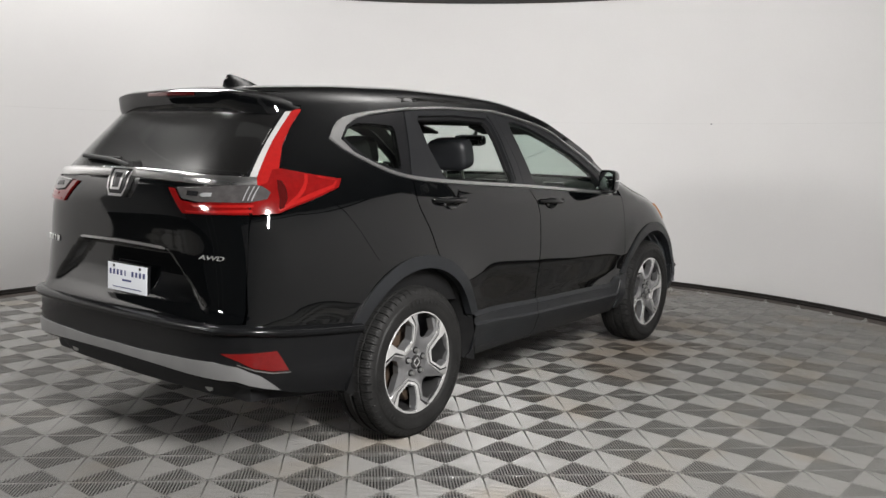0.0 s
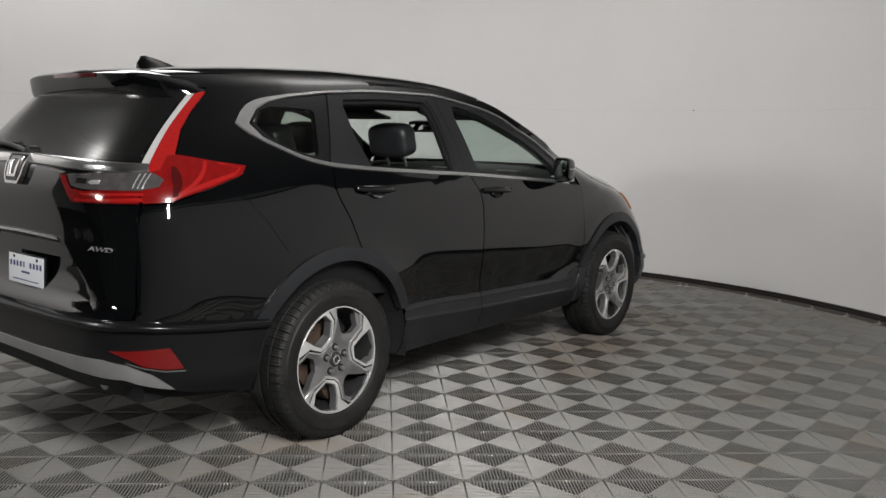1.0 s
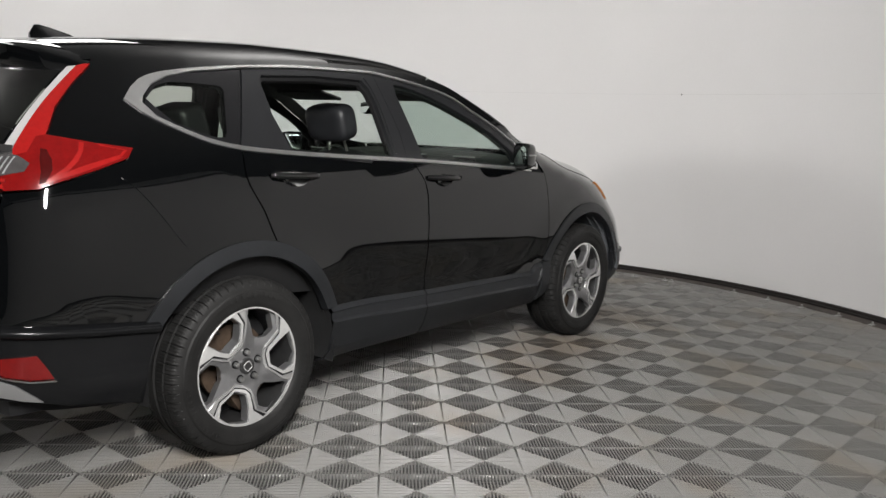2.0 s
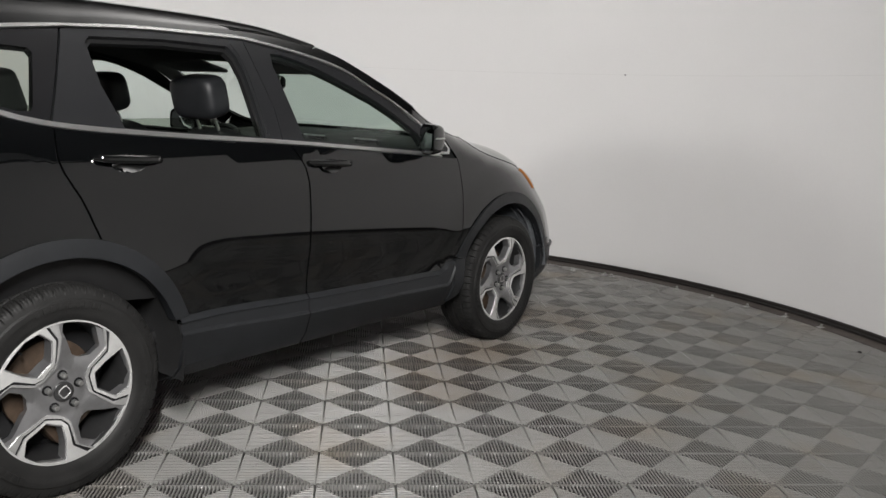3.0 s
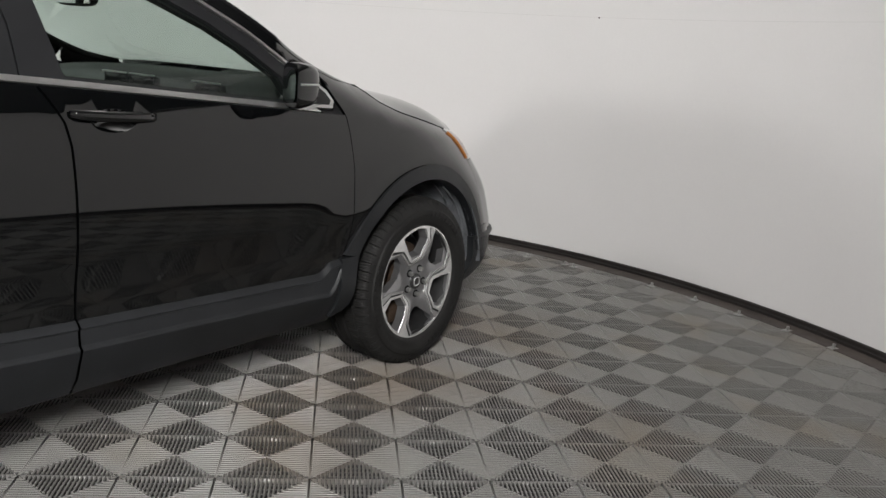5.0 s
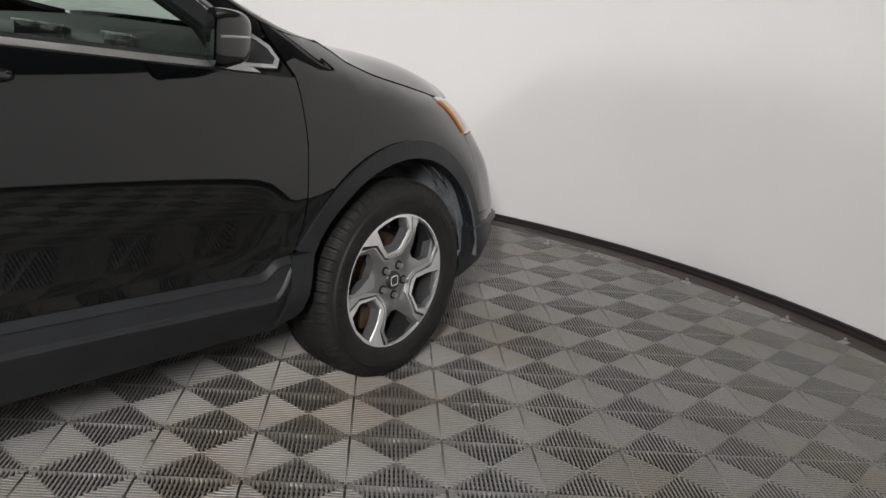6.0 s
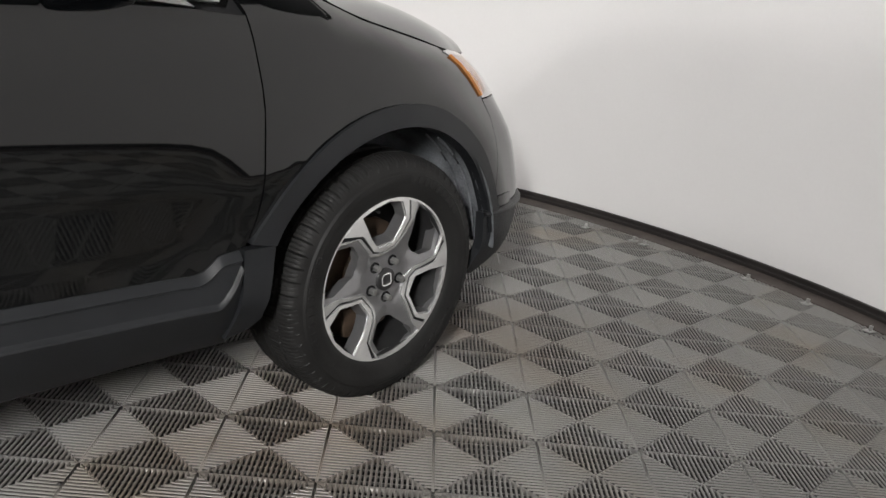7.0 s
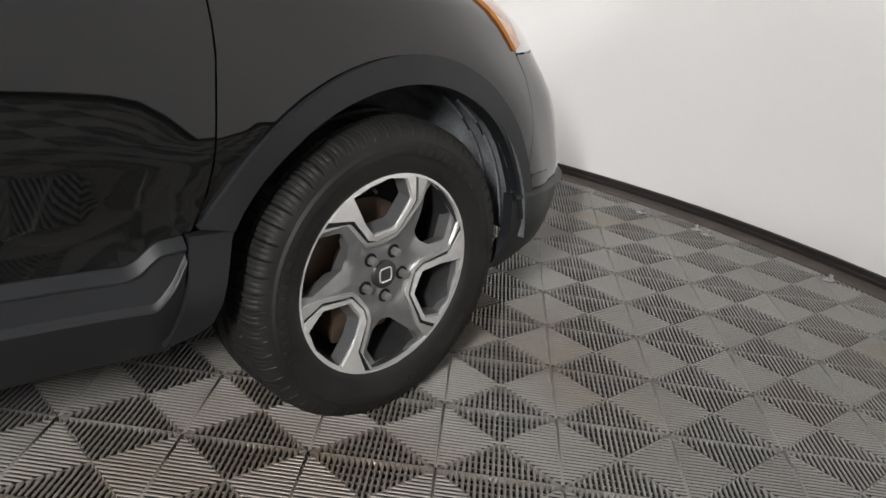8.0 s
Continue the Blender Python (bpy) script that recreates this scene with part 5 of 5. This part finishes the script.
def seat(at, back_h=.62, lean=20, wide=.50, head_z=.15, label="black leather car seat with a headrest on two posts"):
    base = part("seat", cushion((wide, .52, .20), (at[0], at[1], at[2]), 4), LEATHER, car, label)
    tilt = Matrix.Rotation(radians(lean), 4, "X")
    foot = Vector((at[0], at[1] - .22, at[2] + .05))
    part("seat_back", cushion((wide, .17, back_h), foot + tilt @ Vector((0, 0, back_h / 2)), 3.4, tilt), LEATHER, base)
    top = foot + tilt @ Vector((0, 0, back_h + head_z))
    part("headrest", cushion((.285 if wide > .48 else .25, .135, .187 if wide > .48 else .17), top, 4.2 if wide > .48 else 6.0, Matrix.Rotation(radians(lean - 8), 4, "X")), LEATHER, base)
    for k in (-1, 1):
        part("headrest_post", rod([top + Vector((k * .065, 0, -.02)), foot + tilt @ Vector((k * .065, 0, back_h - .08))], .007, 8), CHROME, base)
    return base


for s in (1, -1):
    seat((s * .37, 1.44, .58), .60, 21)
    seat((s * .40, .56, .66), .50, 26, .46, .17, "black leather rear seat with a headrest")
seat((0, .56, .66), .56, 26, .40, .09, "black leather rear middle seat with a headrest")
dash = part("dashboard", join(cushion((1.50, .66, .30), (0, 2.10, 1.02), 3.5), block((.36, .5, .5), (0, 1.75, .65), .05)), CABIN, car, "black dashboard")
for s in (-.62, .07, .24, .60):
    part("air_vent", block((.14, .03, .05), (s, 1.79, 1.125), .01), GLOSS_BLACK, dash)
    part("vent_rim", join(block((.15, .006, .006), (s, 1.773, 1.152), .002), block((.15, .006, .006), (s, 1.773, 1.098), .002)), CHROME, dash)
part("screen", block((.24, .02, .14), (-.10, 1.86, 1.075), .008), GLOSS_BLACK, dash)
ring = [(-.37 + .185 * math.cos(a), .185 * math.sin(a)) for a in [2 * math.pi * k / 36 for k in range(37)]]
wheel_t = Matrix.Rotation(radians(-25), 3, "X")
part("steering_wheel", join(rod([Vector((px, 1.62, 1.0)) + wheel_t @ Vector((0, 0, pz)) for px, pz in ring], .016, 8), block((.30, .03, .05), (-.37, 1.62, 1.0), .01), block((.04, .03, .17), (-.37, 1.62, .92), .01)), LEATHER, car, "black steering wheel")
rv = part("inside_mirror", cushion((.25, .035, .075), (0, 1.67, 1.415), 4), CABIN, car, "inside mirror on a short stalk")
part("mirror_glass", block((.225, .004, .058), (0, 1.651, 1.415), .001), MIRROR, rv)
part("mirror_stalk", rod([(0, 1.685, 1.42), (0, 1.72, 1.45), (0, 1.74, 1.475)], .012, 8), CABIN, rv)
for s in (1, -1):
    part("sun_visor", block((.40, .17, .018), (s * .38, 1.47, 1.482), .008, Matrix.Rotation(radians(-14), 4, "X")), HEADLINER, car, "dark grey folded sun visor")

# ---- floor tiles ----
TS, TA = 0.28412, 0.74171
TO = Vector((1.29447, 1.21461, 0.0))
E1, E2 = Vector((math.cos(TA), math.sin(TA), 0)), Vector((-math.sin(TA), math.cos(TA), 0))
RIBS, TOP, LOW = 21, 0.0, -0.018


def tile_mesh(ribs=RIBS, cross=True):
    """One clip-together tile: ribs at right angles to each edge, meeting along the diagonals, over a lower lattice, inside a thin rim."""
    vs, fs, low = [], [], []
    half = TS / 2 - .0006

    def bar(a0, a1, b0, b1, z0, z1, turn, taper=0.0, mat_list=fs):
        k = len(vs)
        pts = [(a0, b0 - taper, z0), (a1, b0, z0), (a1, b1, z0), (a0, b1 + taper, z0), (a0, b0, z1), (a1, b0, z1), (a1, b1, z1), (a0, b1, z1)]
        for px, py, pz in pts:
            for _ in range(turn):
                px, py = -py, px
            vs.append((px, py, pz))
        mat_list.extend([(k + 4, k + 5, k + 6, k + 7), (k, k + 1, k + 5, k + 4), (k + 2, k + 3, k + 7, k + 6), (k + 1, k + 2, k + 6, k + 5), (k + 3, k, k + 4, k + 7)])
    rim = .0030
    pitch = 2 * (half - rim) / ribs
    for turn in range(4):
        bar(-half, half, -half, -half + rim, LOW, TOP - .0015, turn)
        for k in range(ribs):
            c = -half + rim + pitch * (k + .5)
            reach = abs(c) + pitch * .2
            w = pitch * .258
            if half - rim - reach > .004:
                # bars run along y from the near edge to the diagonal
                kk = len(vs)
                y0, y1 = -half + rim, -reach
                shape = ((-1.1, LOW), (-1.0, TOP - .0036), (-.82, TOP - .0013), (-.42, TOP - .0002), (.42, TOP - .0002), (.82, TOP - .0013), (1.0, TOP - .0036), (1.1, LOW))
                pts = [(c + w * q, yy, zz) for q, zz in shape for yy in (y0, y1)] + [(c + w * q, y1, zz) for q, zz in shape]
                for px, py, pz in pts:
                    for _ in range(turn):
                        px, py = -py, px
                    vs.append((px, py, pz))
                fs.extend([(kk + i, kk + i + 2, kk + i + 3, kk + i + 1) for i in (2, 4, 6, 8, 10)])
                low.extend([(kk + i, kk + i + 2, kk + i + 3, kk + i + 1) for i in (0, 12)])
                fs.append(tuple(range(kk + 16, kk + 24)))
        if cross:
            for k in range(2, ribs // 2, 2):
                yy = -half + rim + pitch * k
                kk = len(vs)
                pts = [(yy, yy - .0020, TOP - .0075), (-yy, yy - .0020, TOP - .0075), (-yy, yy + .0020, TOP - .0075), (yy, yy + .0020, TOP - .0075),
                       (yy, yy - .0024, TOP - .013), (-yy, yy - .0024, TOP - .013), (-yy, yy + .0024, TOP - .013), (yy, yy + .0024, TOP - .013)]
                for px, py, pz in pts:
                    for _ in range(turn):
                        px, py = -py, px
                    vs.append((px, py, pz))
                fs.append((kk, kk + 1, kk + 2, kk + 3))
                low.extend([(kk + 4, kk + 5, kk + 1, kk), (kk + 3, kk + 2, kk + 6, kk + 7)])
        # a thin web along the diagonal
        d = .0022
        kk = len(vs)
        pts = [(-half + rim, -half + rim - d, LOW), (0, -d, LOW), (0, d, LOW), (-half + rim - d, -half + rim + d, LOW), (-half + rim, -half + rim - d, TOP - .004), (0, -d, TOP - .004), (0, d, TOP - .004), (-half + rim - d, -half + rim + d, TOP - .004)]
        for px, py, pz in pts:
            for _ in range(turn):
                px, py = -py, px
            vs.append((px, py, pz))
        fs.extend([(kk + 4, kk + 5, kk + 6, kk + 7), (kk, kk + 1, kk + 5, kk + 4), (kk + 2, kk + 3, kk + 7, kk + 6)])
    return vs, fs, low


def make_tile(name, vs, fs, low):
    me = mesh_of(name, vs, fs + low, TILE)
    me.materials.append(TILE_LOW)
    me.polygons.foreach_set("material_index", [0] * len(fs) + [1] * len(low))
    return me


def in_booth(p, margin=0.0):
    if p.y > CY:
        return math.hypot(p.x - CX, p.y - CY) < CR + margin
    return abs(p.x - CX) < CR + margin and p.y > -6.1


floor = tagged(new("floor"), "grey ribbed clip-together plastic tiles in a diamond pattern", "floor", kind="structure")
tv, tf, tl = tile_mesh()
single = make_tile("floor_tile", tv, tf, tl)
cells = []
for i in range(-30, 31):
    for j in range(-30, 31):
        mid = TO + E1 * (TS * (i + .5)) + E2 * (TS * (j + .5))
        if in_booth(mid, .12):
            cells.append((mid, min(math.dist((mid.x, mid.y), q) for q in ((1.5, 1.2), (1.5, 2.4), (1.7, 0.2), (1.2, 3.3), (2.0, -.9)))))
cells.sort(key=lambda c: c[1])
rng = random.Random(4)
for mid, d in cells[:300]:
    ob = new("floor_tile", single)
    ob.parent = floor
    ob.matrix_basis = Matrix.Translation(mid + Vector((0, 0, rng.uniform(-.0006, .0002)))) @ Matrix.Rotation(TA, 4, "Z")
far_v, far_f, far_m = [], [], []
base_v = np.array(tv)
ca, sa = math.cos(TA), math.sin(TA)
turned = np.stack([base_v[:, 0] * ca - base_v[:, 1] * sa, base_v[:, 0] * sa + base_v[:, 1] * ca, base_v[:, 2]], 1)
base_f = tf + tl
for k, (mid, d) in enumerate(cells[300:]):
    far_v.append(turned + np.array([mid.x, mid.y, rng.uniform(-.0006, .0002)]))
    far_f += [tuple(i + k * len(base_v) for i in f) for f in base_f]
    far_m.append([0] * len(tf) + [1] * len(tl))
me = mesh_of("far_floor_tiles", np.concatenate(far_v).tolist(), far_f, TILE)
me.materials.append(TILE_LOW)
me.polygons.foreach_set("material_index", np.concatenate(far_m).tolist())
tagged(attach("far_floor_tiles", me, floor), kind="stuff")

# ---- small things along the wall's foot ----
for wx, wy, wr in ((2.585, 3.969, .016), (.777, 1.768, .007)):
    speck = tagged(part("floor_debris", drum(wr, wr * .6, (wx, wy, wr * .3), "z", 7, .001, wr * .5), BASE, None), "small dark crumb lying on the floor tiles", "crumb")
for k, (px, py) in enumerate(((.19, 4.86), (.47, 4.885), (.54, 4.87), (1.11, 4.83), (1.42, 4.74), (1.71, 4.64), (2.0, 4.55), (2.26, 4.42))):
    clip = tagged(new("floor_clip"), "small grey metal clip on the floor by the wall", "clip", "clips along the wall")
    a = math.atan2(py - CY, px - CX)
    clip.matrix_basis = Matrix.Translation((px, py, .0)) @ Matrix.Rotation(a, 4, "Z")
    part("plate", block((.045, .035, .005), (0, 0, .0025), .001), STEEL, clip)
    part("bolt", drum(.008, .022, (.006, 0, .014), "z", 10, .002), STEEL, clip)
